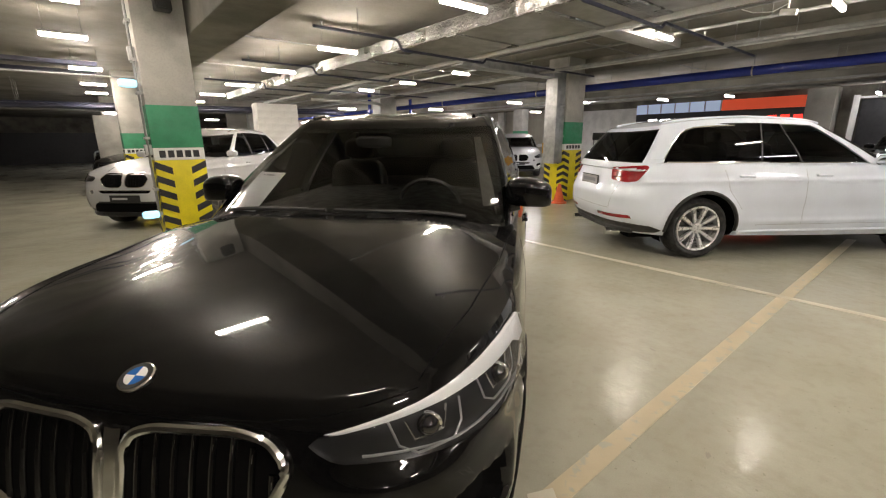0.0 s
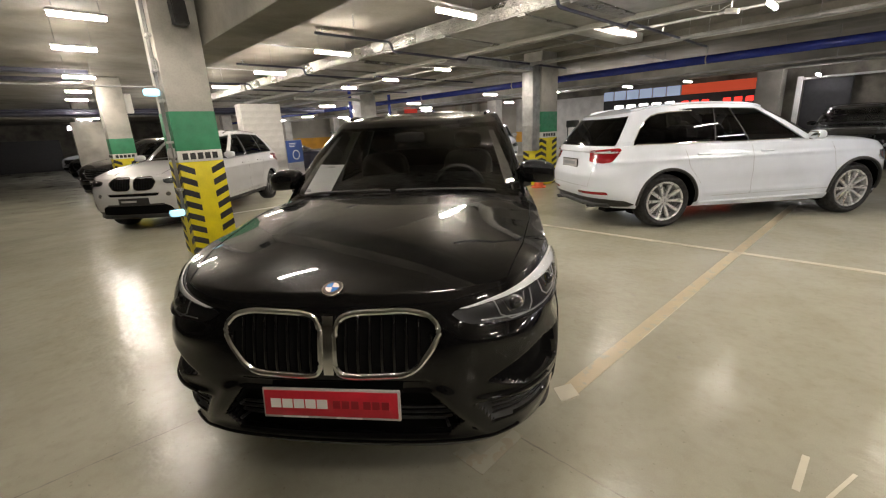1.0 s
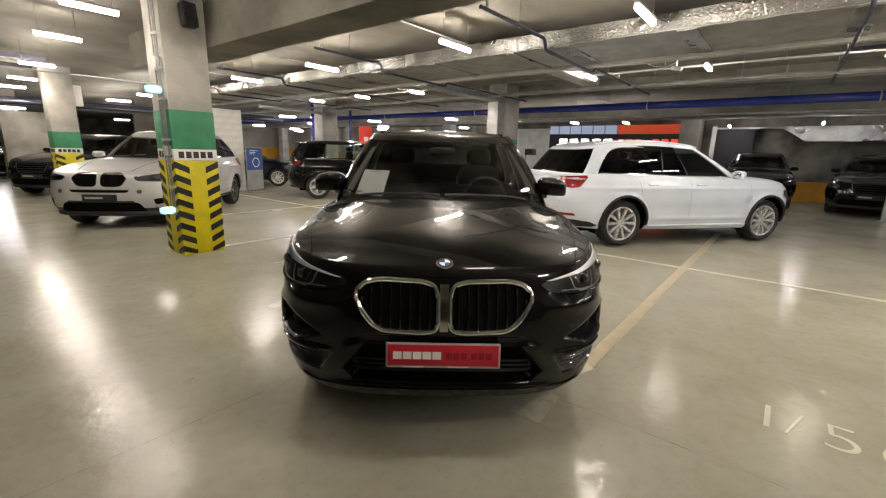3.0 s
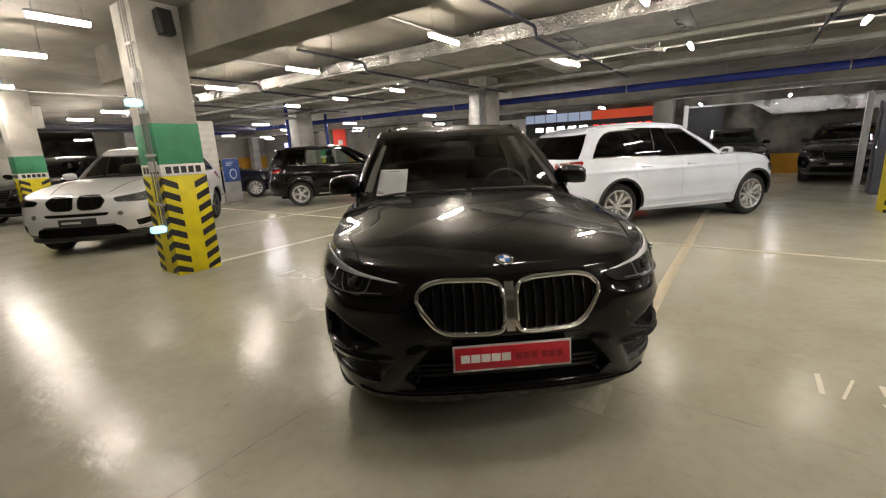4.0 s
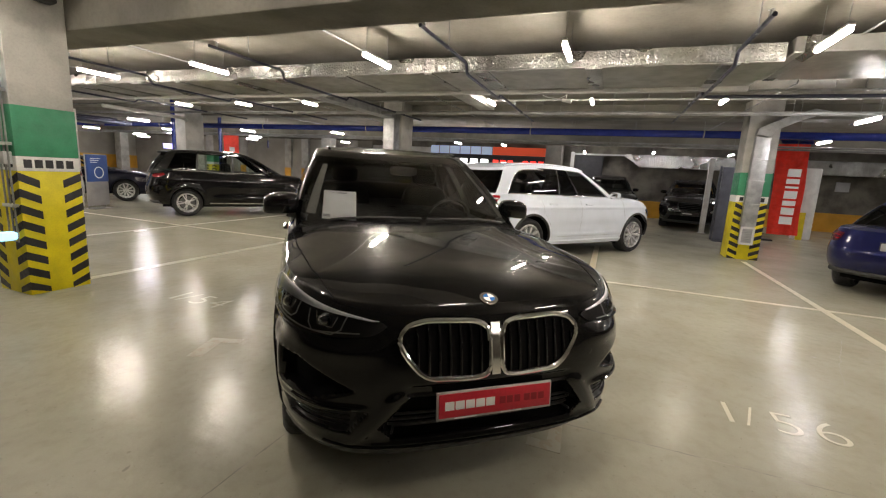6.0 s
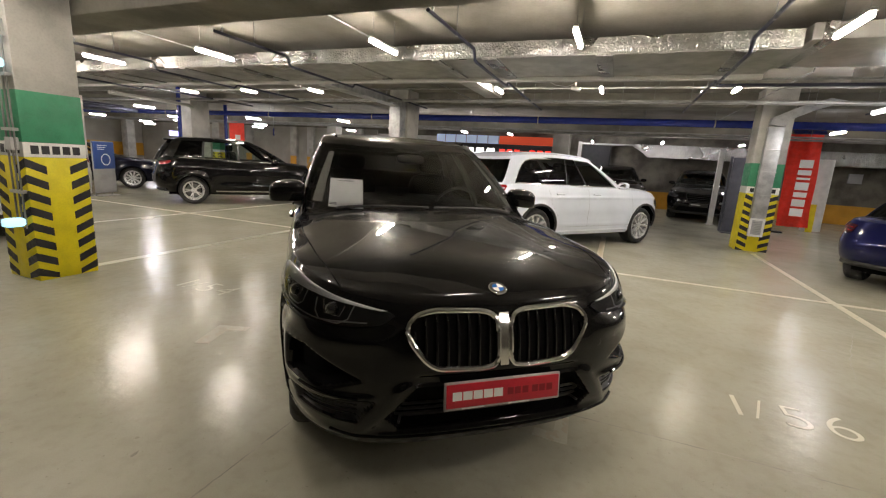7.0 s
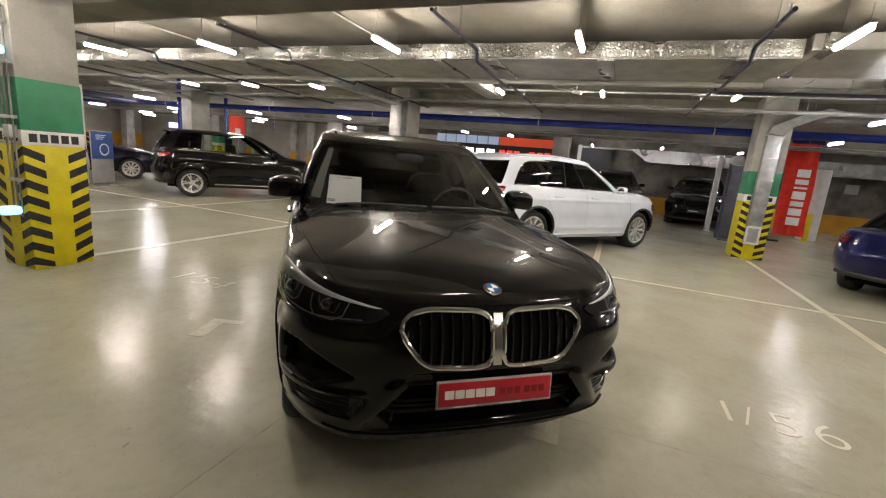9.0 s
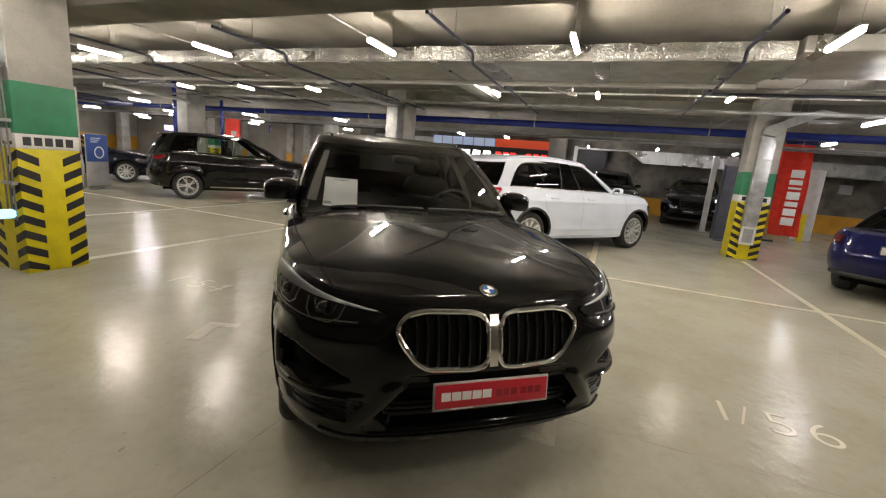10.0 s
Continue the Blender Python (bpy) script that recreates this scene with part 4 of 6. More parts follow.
    return Skin(sv + cvs, sp + [[i + n0 for i in p] for p in cps], ref), low


def mirror(root, x, y, z, s, mat, arm=0.10):
    part("mirror", blob(x, s * y, z, 0.075, 0.105, 0.064, 0.7, 0.7), mat, root, "door mirror")
    part("mirror_glass", blob(x - 0.055, s * y, z, 0.02, 0.085, 0.048, 0.6, 0.6, 20, 10), M_CHROME, root)
    bm = a_tube([(x, s * (y - 0.08), z - 0.05), (x + 0.01, s * (y - 0.15), z - 0.075), (x + 0.03, s * (y - 0.22), z - 0.09)], 0.022, 10)
    part("mirror_foot", bm, M_PLASTIC, root)


def rounded(pts, r, seg=5):
    """A closed outline with its corners rounded."""
    out = []
    n = len(pts)
    for i in range(n):
        p0, p1, p2 = Vector(pts[i - 1]), Vector(pts[i]), Vector(pts[(i + 1) % n])
        rr = min(r, (p0 - p1).length * 0.45, (p2 - p1).length * 0.45)
        a, b = p1 + (p0 - p1).normalized() * rr, p1 + (p2 - p1).normalized() * rr
        for k in range(seg + 1):
            t = k / seg
            out.append(tuple((1 - t) ** 2 * a + 2 * t * (1 - t) * p1 + t * t * b))
    return out


def dense(pts, step=0.02, closed=True):
    out = []
    n = len(pts)
    for i in range(n if closed else n - 1):
        a, b = Vector(pts[i]), Vector(pts[(i + 1) % n])
        m = max(1, int((b - a).length / step))
        out += [tuple(a.lerp(b, k / m)) for k in range(m)]
    if not closed:
        out.append(pts[-1])
    return out


def split_outline(pts):
    """The upper and the lower edge of a closed outline, both from its smallest to its largest a."""
    i0 = min(range(len(pts)), key=lambda i: pts[i][0])
    i1 = max(range(len(pts)), key=lambda i: pts[i][0])
    n = len(pts)

    def walk_(i, j, st):
        out = [pts[i]]
        while i != j:
            i = (i + st) % n
            out.append(pts[i])
        return out
    A, B = walk_(i0, i1, 1), walk_(i0, i1, -1)
    ma, mb = np.mean([p[1] for p in A]), np.mean([p[1] for p in B])
    return (A, B) if ma > mb else (B, A)


def laid(root, skin, name, view, outline, mat, lift=0.004, nu=28, nv=10, skirt=0.012, label="", smooth=35):
    top, bot = split_outline(outline)
    return part(name, skin.patch(view, top, bot, lift, nu, nv, skirt), mat, root, label, smooth)


def trim(root, skin, name, view, outline, mat, r=0.008, lift=0.004, closed=True, label="", step=0.02):
    pts = skin.line(view, dense(outline, step, closed), lift)
    if len(pts) > 2:
        return part(name, a_tube(pts, r, 8, closed), mat, root, label)
    return None


def grooves(root, skin, view, lines, r=0.0022):
    """Shut lines between panels, as thin dark seams set into the skin."""
    for ln in lines:
        pts = skin.line(view, dense(ln, 0.03, False), -0.0012)
        if len(pts) > 1:
            part("seam", a_tube(pts, r, 6), M_SEAM_PALE if root.get("pale") else M_LINER, root)


SUV = dict(
    sill=[(-2.5, 0.34), (-1.9, 0.30), (0, 0.26), (1.7, 0.25), (2.5, 0.24)],
    front=[(0, -0.14), (0.15, -0.05), (0.35, -0.008), (0.5, 0.0), (0.65, -0.008), (0.8, -0.025), (0.92, -0.055), (1.0, -0.10)],
    back=[(0, 0.16), (0.15, 0.05), (0.35, 0.0), (0.5, 0.0), (0.7, 0.05), (1.0, 0.12)],
    side=[(0, 0.90), (0.1, 0.955), (0.25, 0.985), (0.5, 1.0), (0.72, 0.992), (0.88, 0.965), (1.0, 0.925)],
)

# the black SUV in the middle
MAIN_HEAD = math.degrees(math.atan2(-0.673, -0.740)) - 2.6
plate_mid = Vector((-4.965, 0.217, 0))
fwd = Vector((math.cos(radians(MAIN_HEAD)), math.sin(radians(MAIN_HEAD)), 0))
main_at = plate_mid - fwd * (2.22 + 0.012)


def within(poly, a, b):
    """How far a point lies inside a convex outline given anticlockwise (negative outside)."""
    d = 9.0
    for (x0, y0), (x1, y1) in zip(poly, poly[1:] + poly[:1]):
        ex, ey = x1 - x0, y1 - y0
        d = min(d, (ex * (b - y0) - ey * (a - x0)) / math.hypot(ex, ey))
    return d


# openings of the bumper, seen from the front: distance from the middle, height
CORNER_POCKET = [(0.575, 0.590), (0.72, 0.535), (0.862, 0.545), (0.868, 0.700), (0.78, 0.706)]
FOG_POCKET = [(0.525, 0.505), (0.60, 0.392), (0.83, 0.405), (0.855, 0.492)]
LOWER_MOUTH = [(-0.37, 0.565), (-0.485, 0.425), (-0.43, 0.365), (0.43, 0.365), (0.485, 0.425), (0.37, 0.565)]


def bumper_form(x, y, z):
    """The folds of the bumper: corner pockets under a ridge, fog lamp pockets, slanting struts and a wide lower mouth."""
    a = abs(y)
    if x > 1.55:
        near = ease((x - 1.78) / 0.10)
        k = ease((a - 0.60) / 0.30)
        nx, ny = 1 - 0.72 * k, 0.85 * k
        d = 0.075 * ease(within(CORNER_POCKET, a, z) / 0.028) * near
        d += 0.035 * ease(within(FOG_POCKET, a, z) / 0.020) * near
        d += 0.070 * ease(within(LOWER_MOUTH, a, z) / 0.022)
        # swelling brow below the lamps, a hollow under it, and the edge of the lower lip
        out = ease((a - 0.42) / 0.22)
        d -= 0.022 * math.exp(-((z - 0.752) / 0.045) ** 2) * out
        d += 0.010 * math.exp(-((z - 0.815) / 0.030) ** 2) * out
        d -= 0.016 * math.exp(-((z - 0.338) / 0.020) ** 2)
        d += 0.012 * ease((0.62 - z) / 0.02) * ease((z - 0.56) / 0.02) * ease((0.40 - a) / 0.05)
        # slanting strut between mouth and fog lamp
        g = (a - 0.44) * 0.78 - (0.545 - z) * 0.62
        d -= 0.016 * math.exp(-(g / 0.030) ** 2) * ease((0.60 - z) / 0.05) * ease((z - 0.33) / 0.04)
        # blade between the two pockets
        g = (z - 0.520) - (a - 0.60) * 0.02
        d -= 0.014 * math.exp(-(g / 0.014) ** 2) * ease((a - 0.50) / 0.08) * near
        x -= d * nx
        y -= math.copysign(d * ny, y)
        # squarer corners at the height of the brow
        y += math.copysign(0.022 * ease((a - 0.55) / 0.25) * ease((z - 0.42) / 0.12) * ease((0.86 - z) / 0.12) * ease((x - 1.70) / 0.2), y)
    return x, y, z


def bumper_inlay(c):
    if c.x > 1.80:
        a = abs(c.y)
        if within(CORNER_POCKET, a, c.z) > 0.010 or within(LOWER_MOUTH, a, c.z) > 0.008:
            return 2
        if within(FOG_POCKET, a, c.z) > 0.008 or c.z < 0.318:
            return 3
    return 0


def main_suv():
    spec = dict(SUV, nose=2.22, tail=-2.22, hw=0.91, wheel_r=0.345, axles=(1.38, -1.29), crease=0.008, qf=5.4, df=0.62, bow=0.07, arch_gap=0.03, sculpt=bumper_form, inlay=bumper_inlay, fine=110, lip_r=0.007,
                side=[(0, 0.94), (0.1, 0.98), (0.25, 0.995), (0.5, 1.0), (0.72, 0.995), (0.88, 0.975), (1.0, 0.942)],
                front=[(0, -0.10), (0.12, -0.035), (0.35, -0.006), (0.5, 0.0), (0.62, -0.006), (0.78, -0.028), (0.90, -0.055), (0.96, -0.075), (1.0, -0.10)],
                shoulder=[(2.22, 0.915), (2.12, 0.922), (1.95, 0.945), (1.8, 0.968), (1.6, 0.988), (1.38, 1.005), (1.0, 1.045), (0, 1.06), (-1.5, 1.10), (-2.3, 1.06)],
                spine=[(2.22, 0.94), (2.12, 0.95), (2.0, 0.978), (1.8, 1.012), (1.5, 1.055), (1.15, 1.10), (0.9, 1.125), (-2.3, 1.12)],
                cabin=(1.08, -2.10, 0.20, -1.80), cabin_hw=0.83, roof_hw=0.645,
                belt=[(-2.3, 1.08), (0, 1.05), (0.9, 1.045), (1.1, 1.08)],
                roof=[(0.3, 1.580), (-0.2, 1.614), (-0.9, 1.612), (-1.8, 1.55)], crown=0.050, spoiler=True,
                pillars=[(0.03, 0.37), (0.39, 0.70), (0.73, 0.95)], df_cab=0.36, spokes=5, twin=True, glass_rear=M_PRIVACY)
    root = thing("parked_suv", "glossy black compact SUV with chrome twin grille and red front plate", "car", pose(main_at.x, main_at.y, 0, 0, 0, MAIN_HEAD))
    skin, low = car_shell(root, spec, M_BLACK)

    # kidney grille
    for s in (1, -1):
        k = [(s * 0.028, 0.80), (s * 0.045, 0.845), (s * 0.10, 0.862), (s * 0.30, 0.868), (s * 0.372, 0.852), (s * 0.408, 0.815), (s * 0.411, 0.785), (s * 0.388, 0.738), (s * 0.335, 0.670), (s * 0.285, 0.642), (s * 0.10, 0.634), (s * 0.045, 0.642), (s * 0.028, 0.67)]
        if s < 0:
            k = k[::-1]
        k = rounded(k, 0.03, 3)
        laid(root, low, "grille_back", "front", k, M_LINER, 0.003, 26, 12, 0.0)
        trim(root, low, "grille_frame", "front", k, M_CHROME, 0.0115, 0.010, True, "polished chrome grille frame")
        for i in range(8):
            a = s * (0.068 + i * 0.045)
            zt = 0.855 if i < 6 else (0.84 if i == 6 else 0.79)
            zb_ = 0.642 if i < 5 else (0.655 if i == 5 else (0.69 if i == 6 else 0.72))
            pts = low.line("front", dense([(a, zb_), (a, zt)], 0.03, False), 0.006)
            part("grille_slat", a_tube(pts, 0.0075, 8), M_BLACK, root, "black vertical slat")
            part("slat_tip", a_tube(low.line("front", [(a, zt - 0.028), (a, zt - 0.012)], 0.010), 0.0032, 6), M_CHROME, root)
    part("grille_bridge", low.patch("front", [(-0.021, 0.852), (0.0, 0.850), (0.021, 0.852)], [(-0.019, 0.640), (0.0, 0.640), (0.019, 0.640)], 0.012, 6, 10, 0.012), M_CHROME, root, "satin chrome bridge", 40)
    # headlamps
    for s, v in ((1, "fl"), (-1, "fr")):
        hl = [(-0.60, 0.855), (-0.47, 0.880), (-0.368, 0.897), (-0.23, 0.921), (-0.106, 0.942), (0.0, 0.952), (0.09, 0.953), (0.10, 0.90), (0.07, 0.838), (-0.064, 0.815), (-0.18, 0.804), (-0.297, 0.798), (-0.42, 0.799), (-0.55, 0.809)]
        hl = rounded(hl, 0.025, 3)
        lamp_ = part("headlamp", low.patch(v, *split_outline(hl), 0.004, 34, 12, 0.0), M_LAMPDARK, root, "dark headlamp housing", 35)
        br = [(-0.56, 0.866), (-0.47, 0.884), (-0.368, 0.901), (-0.23, 0.925), (-0.106, 0.946), (0.0, 0.956), (0.085, 0.956), (0.090, 0.893), (0.04, 0.890), (0.0, 0.912), (-0.106, 0.906), (-0.23, 0.898), (-0.368, 0.886), (-0.47, 0.8745), (-0.55, 0.8625)]
        part("light_strip", low.patch(v, *split_outline(br), 0.010, 26, 3, 0.006), M_LIGHTSTRIP, lamp_, "pale daytime light strip", 35)
        for cx, cz in ((-0.355, 0.845), (-0.115, 0.870)):
            u = [(cx - 0.085, cz + 0.035), (cx - 0.07, cz - 0.020), (cx - 0.035, cz - 0.040), (cx + 0.055, cz - 0.036), (cx + 0.085, cz - 0.010), (cx + 0.09, cz + 0.040)]
            trim(lamp_, low, "light_guide", v, u, M_GUIDE, 0.0028, 0.006, False)
            u = [(cx - 0.05, cz + 0.028), (cx - 0.035, cz - 0.012), (cx + 0.035, cz - 0.008), (cx + 0.05, cz + 0.038)]
            trim(lamp_, low, "reflector_edge", v, u, M_CHROME, 0.0026, 0.008, False)
            p, n = low.hit(v, cx, cz + 0.01)
            if p is not None:
                part("projector", blob(p.x, p.y, p.z, 0.026, 0.029, 0.026, 1, 1, 18, 12), M_PROJECTOR, lamp_)
                part("projector_ring", blob(p.x - 0.006, p.y, p.z, 0.012, 0.034, 0.030, 1, 1, 18, 10), M_CHROME, lamp_)
        sr = [(-0.07, 0.922), (0.02, 0.926), (0.086, 0.924), (0.090, 0.895), (0.055, 0.838), (0.0, 0.825), (-0.05, 0.840)]
        part("side_reflector", low.patch(v, *split_outline(sr), 0.007, 12, 6, 0.0), M_SIDEREFLECTOR, lamp_, "pale side reflector", 35)
        trim(lamp_, low, "lower_guide", v, [(-0.50, 0.818), (-0.297, 0.808), (-0.10, 0.818), (0.02, 0.825), (0.06, 0.87)], M_GUIDE, 0.003, 0.007, False)
        part("lens", low.patch(v, *split_outline(hl), 0.018, 34, 12, 0.016), M_LENS, lamp_, "clear lamp lens", 35)
    # fog lamps and slats in the bumper's openings
    for s, v in ((1, "fl"), (-1, "fr")):
        for zz in (0.468, 0.446, 0.424):
            pts = low.line("front", dense([(s * 0.595, zz), (s * 0.80, zz + 0.004)], 0.02, False), 0.006)
            part("fog_slat", a_tube(pts, 0.0035, 6), M_DARKCHROME, root, "slim bright slat in the fog lamp pocket")
        trim(root, low, "pocket_edge", "front", [(s * 0.60, 0.520), (s * 0.72, 0.522), (s * 0.82, 0.526)], M_BLACK, 0.006, 0.004, False)
    for zz in (0.385, 0.41, 0.435, 0.46):
        trim(root, low, "lower_slat", "front", [(-0.44, zz), (0.44, zz)], M_PLASTIC, 0.006, 0.012, False)
    trim(root, low, "lower_lip", "front", [(-0.70, 0.345), (-0.5, 0.338), (0, 0.336), (0.5, 0.338), (0.70, 0.345)], M_BLACK, 0.006, 0.002, False)
    # emblem
    p, n = low.hit("top", 2.095, 0.0)
    q = n.to_track_quat("Z", "Y").to_matrix().to_4x4()
    base = new("emblem")
    base.parent = root
    base.matrix_basis = Matrix.Translation(p + n * 0.004) @ q
    base["label"] = "round blue and white emblem in a dark ring"
    part("ring", lathe([(0.0001, 0.002), (0.038, 0.003), (0.041, 0.001), (0.041, -0.004)], "z", 32), M_CHROME, base)
    part("ring_face", lathe([(0.026, 0.0048), (0.0365, 0.0048), (0.037, 0.002)], "z", 32), M_PLASTIC, base)
    for i in range(4):
        bm = bmesh.new()
        c0 = bm.verts.new((0, 0, 0.0052))
        arc = [bm.verts.new((0.026 * math.cos(math.pi / 2 * (i + k / 6)), 0.026 * math.sin(math.pi / 2 * (i + k / 6)), 0.0046)) for k in range(7)]
        for a, b in zip(arc, arc[1:]):
            bm.faces.new((c0, a, b))
        part("quarter", bm, M_EMBLEM_BLUE if i % 2 else M_PLATE_WHITE, base, smooth=None)
    # front plate
    pl = new("front_plate")
    pl.parent = root
    pl["label"] = "red showroom plate in a pale frame with white and dark print"
    pl.matrix_basis = pose(2.240, 0, 0.5305, 0, -6, 0)
    part("frame", a_box(-0.004, 0.008, -0.267, 0.267, -0.060, 0.060, bevel=0.006), M_GREYPLAST, pl)
    part("face", a_box(0.006, 0.0125, -0.258, 0.258, -0.048, 0.052, bevel=0.003), M_PLATE_RED, pl)
    for i in range(5):
        y = -0.232 + i * 0.0455
        part("print_bar", a_box(0.0125, 0.0137, y, y + 0.040, -0.016, 0.020), M_PLATE_WHITE, pl, smooth=None)
    for i, y in enumerate((0.012, 0.046, 0.082, 0.128, 0.162, 0.198)):
        part("print_bar", a_box(0.0125, 0.0133, y, y + 0.028, -0.014, 0.017), M_PLATE_DARK, pl, smooth=None)
    for y in (0.12, -0.09):
        part("print_bar", a_box(0.0075, 0.009, y - 0.10, y, -0.057, -0.051), M_PLATE_WHITE, pl, smooth=None)
    # wipers, mirrors, cabin details
    for s, y0, y1 in ((1, 0.62, 0.02), (1, -0.02, -0.60)):
        pts = [skin.hit("top", 1.03 - 0.25 * abs(y) ** 2, y)[0] for y in np.linspace(y0, y1, 10)]
        part("wiper", a_tube([p + Vector((-0.02, 0, 0.022)) for p in pts], 0.009, 8), M_PLASTIC, root, "black wiper blade")
    for s in (1, -1):
        bm = blob(0, 0, 0, 0.085, 0.120, 0.078, 0.55, 0.6)
        for q in bm.verts:
            # drawn out to a low outer corner, flat below
            q.co.z -= 0.022 * ease((s * q.co.y + 0.02) / 0.15)
            q.co.z = max(q.co.z, -0.070 + 0.10 * max(0.0, -s * q.co.y))
            q.co.x -= 0.030 * ease((s * q.co.y) / 0.13)
        shell_ = part("mirror", bm, M_BLACK, root, "black door mirror housing")
        shell_.matrix_basis = pose(0.545, s * 0.91, 1.197)
        part("mirror_glass", blob(-0.078, 0, 0, 0.012, 0.105, 0.058, 0.5, 0.5, 20, 10), M_CHROME, shell_, "mirror glass")
        part("indicator", a_tube([(0.060, s * -0.03, -0.040), (0.045, s * 0.06, -0.046), (0.0, s * 0.115, -0.050)], 0.006, 8), M_DARKCHROME, shell_)
        part("mirror_foot", a_tube([(0.0, s * -0.05, -0.070), (0.015, s * -0.11, -0.085), (0.03, s * -0.17, -0.100)], 0.026, 10), M_PLASTIC, shell_)
    for s in (1, -1):
        part("pillar_trim", skin.patch("front", [(s * 0.625, 1.51), (s * 0.70, 1.34), (s * 0.765, 1.17)], [(s * 0.585, 1.51), (s * 0.645, 1.34), (s * 0.70, 1.17)], -0.03, 12, 3, 0.0), M_HEADLINER, root, "pale grey inner pillar trim")
    part("inside_mirror", blob(0.36, 0, 1.46, 0.02, 0.11, 0.035, 0.6, 0.6), M_PLASTIC, root, "black inside mirror")
    part("steering_wheel", lathe([(0.175, -0.012), (0.187, 0.0), (0.175, 0.012), (0.163, 0.0), (0.175, -0.012)], "y", 36), M_PLASTIC, root).matrix_basis = pose(0.46, 0.36, 1.10, 0, 0, -90) @ pose(0, 0, 0, -25, 0, 0)
    for s in (1, -1):
        trim(root, skin, "roof_rail", "top", [(0.0, s * 0.55), (-0.6, s * 0.57), (-1.6, s * 0.55)], M_BLACK, 0.012, 0.004, False)
        v = "left" if s > 0 else "right"
        trim(root, skin, "window_trim", v, [(0.62, 1.085), (0, 1.09), (-1.2, 1.12), (-1.8, 1.16)], M_BLACK, 0.008, 0.002, False)
        grooves(root, low, v, [[(0.78, 0.36), (0.86, 0.7), (0.80, 1.0)], [(-0.28, 0.36), (-0.26, 0.7), (-0.30, 1.03)], [(-1.0, 0.75), (-1.15, 1.05)]])
        for hx in (-0.1, -1.05):
            trim(root, low, "door_handle", v, [(hx, 0.93), (hx - 0.18, 0.935)], M_BLACK, 0.014, 0.012, False)
    grooves(root, low, "front", [[(-0.66, 0.925), (-0.45, 0.893), (-0.2, 0.88), (0, 0.878), (0.2, 0.88), (0.45, 0.893), (0.66, 0.925)]])
    for s in (1, -1):
        grooves(root, low, "top", [[(2.0, s * 0.66), (1.7, s * 0.74), (1.3, s * 0.80), (0.95, s * 0.83)]], 0.003)
    return root, skin


MAIN, main_skin = main_suv()

# the sheet of paper behind its windscreen
def paper_sheet():
    bm = bmesh.new()
    rows = []
    for j in range(7):
        row = []
        for i in range(6):
            y = -0.44 + -0.215 * i / 5 + 0.03 * j / 6
            z = 1.138 + 0.172 * j / 6
            p, n = main_skin.hit("front", y, z)
            row.append(bm.verts.new(p - n * 0.012))
        rows.append(row)
    for A, B in zip(rows, rows[1:]):
        for i in range(5):
            bm.faces.new((A[i], A[i + 1], B[i + 1], B[i]))
    bmesh.ops.solidify(bm, geom=list(bm.faces), thickness=0.0015)
    return bm


sheet = solo("paper_sheet", paper_sheet(), M_PAPER, "white printed price sheet behind the black car's windscreen", "paper", m=MAIN.matrix_basis.copy())
for y0, y1, z in ((-0.475, -0.54, 1.292), (-0.555, -0.57, 1.292), (-0.60, -0.645, 1.158), (-0.60, -0.645, 1.150)):
    part("print_line", main_skin.patch("front", [(y0, z + 0.005), (y1, z + 0.005)], [(y0, z), (y1, z)], -0.009, 6, 1, 0.0), M_INK, sheet, smooth=None)


# ---- the other cars ----
def sides(root, skin, low, sp, mat, trim_mat=M_PLASTIC, handle_mat=None, belt=None):
    """Seams, handles, window trim and mirrors on both sides."""
    h = sp.get("hz", 0.95)
    f0, m0, r0 = sp["doors"]
    for s in (1, -1):
        v = "left" if s > 0 else "right"
        grooves(root, low, v, [[(f0, 0.42), (f0 + 0.05, 0.7), (f0 - 0.02, h + 0.08)], [(m0, 0.42), (m0, 0.7), (m0 - 0.02, h + 0.08)], [(r0 + 0.2, 0.62), (r0 + 0.02, 0.85), (r0 - 0.05, h + 0.08)], [(f0, 0.42), (m0, 0.42), (r0 + 0.42, 0.42)]])
        for hx in (m0 + 0.10, r0 + 0.12):
            trim(root, low, "door_handle", v, [(hx, h), (hx + 0.19, h - 0.003)], handle_mat or mat, 0.014, 0.014, False)
        bz = sp["belt_trim"]
        trim(root, skin, "window_trim", v, [(sp["wx"][0], bz), ((sp["wx"][0] + sp["wx"][1]) / 2, bz + 0.005), (sp["wx"][1], bz + 0.02)], trim_mat, 0.009, 0.012, False)
        mirror(root, sp["mx"], sp["hw"] - 0.02, sp["belt_trim"] + 0.06 + sp.get("mz", 0), s, mat)
        trim(root, low, "rocker", v, [(sp["axles"][0] - 0.5, 0.335), (sp["axles"][1] + 0.5, 0.335)], sp.get("rocker", M_PLASTIC), 0.02, 0.0, False)
        trim(root, skin, "roof_rail", "top", [(sp["cabin"][2] - 0.15, s * sp["roof_hw"] * 0.90), (sp["cabin"][3] + 0.2, s * sp["roof_hw"] * 0.90)], sp.get("rail", M_BLACK), 0.013, 0.010, False)


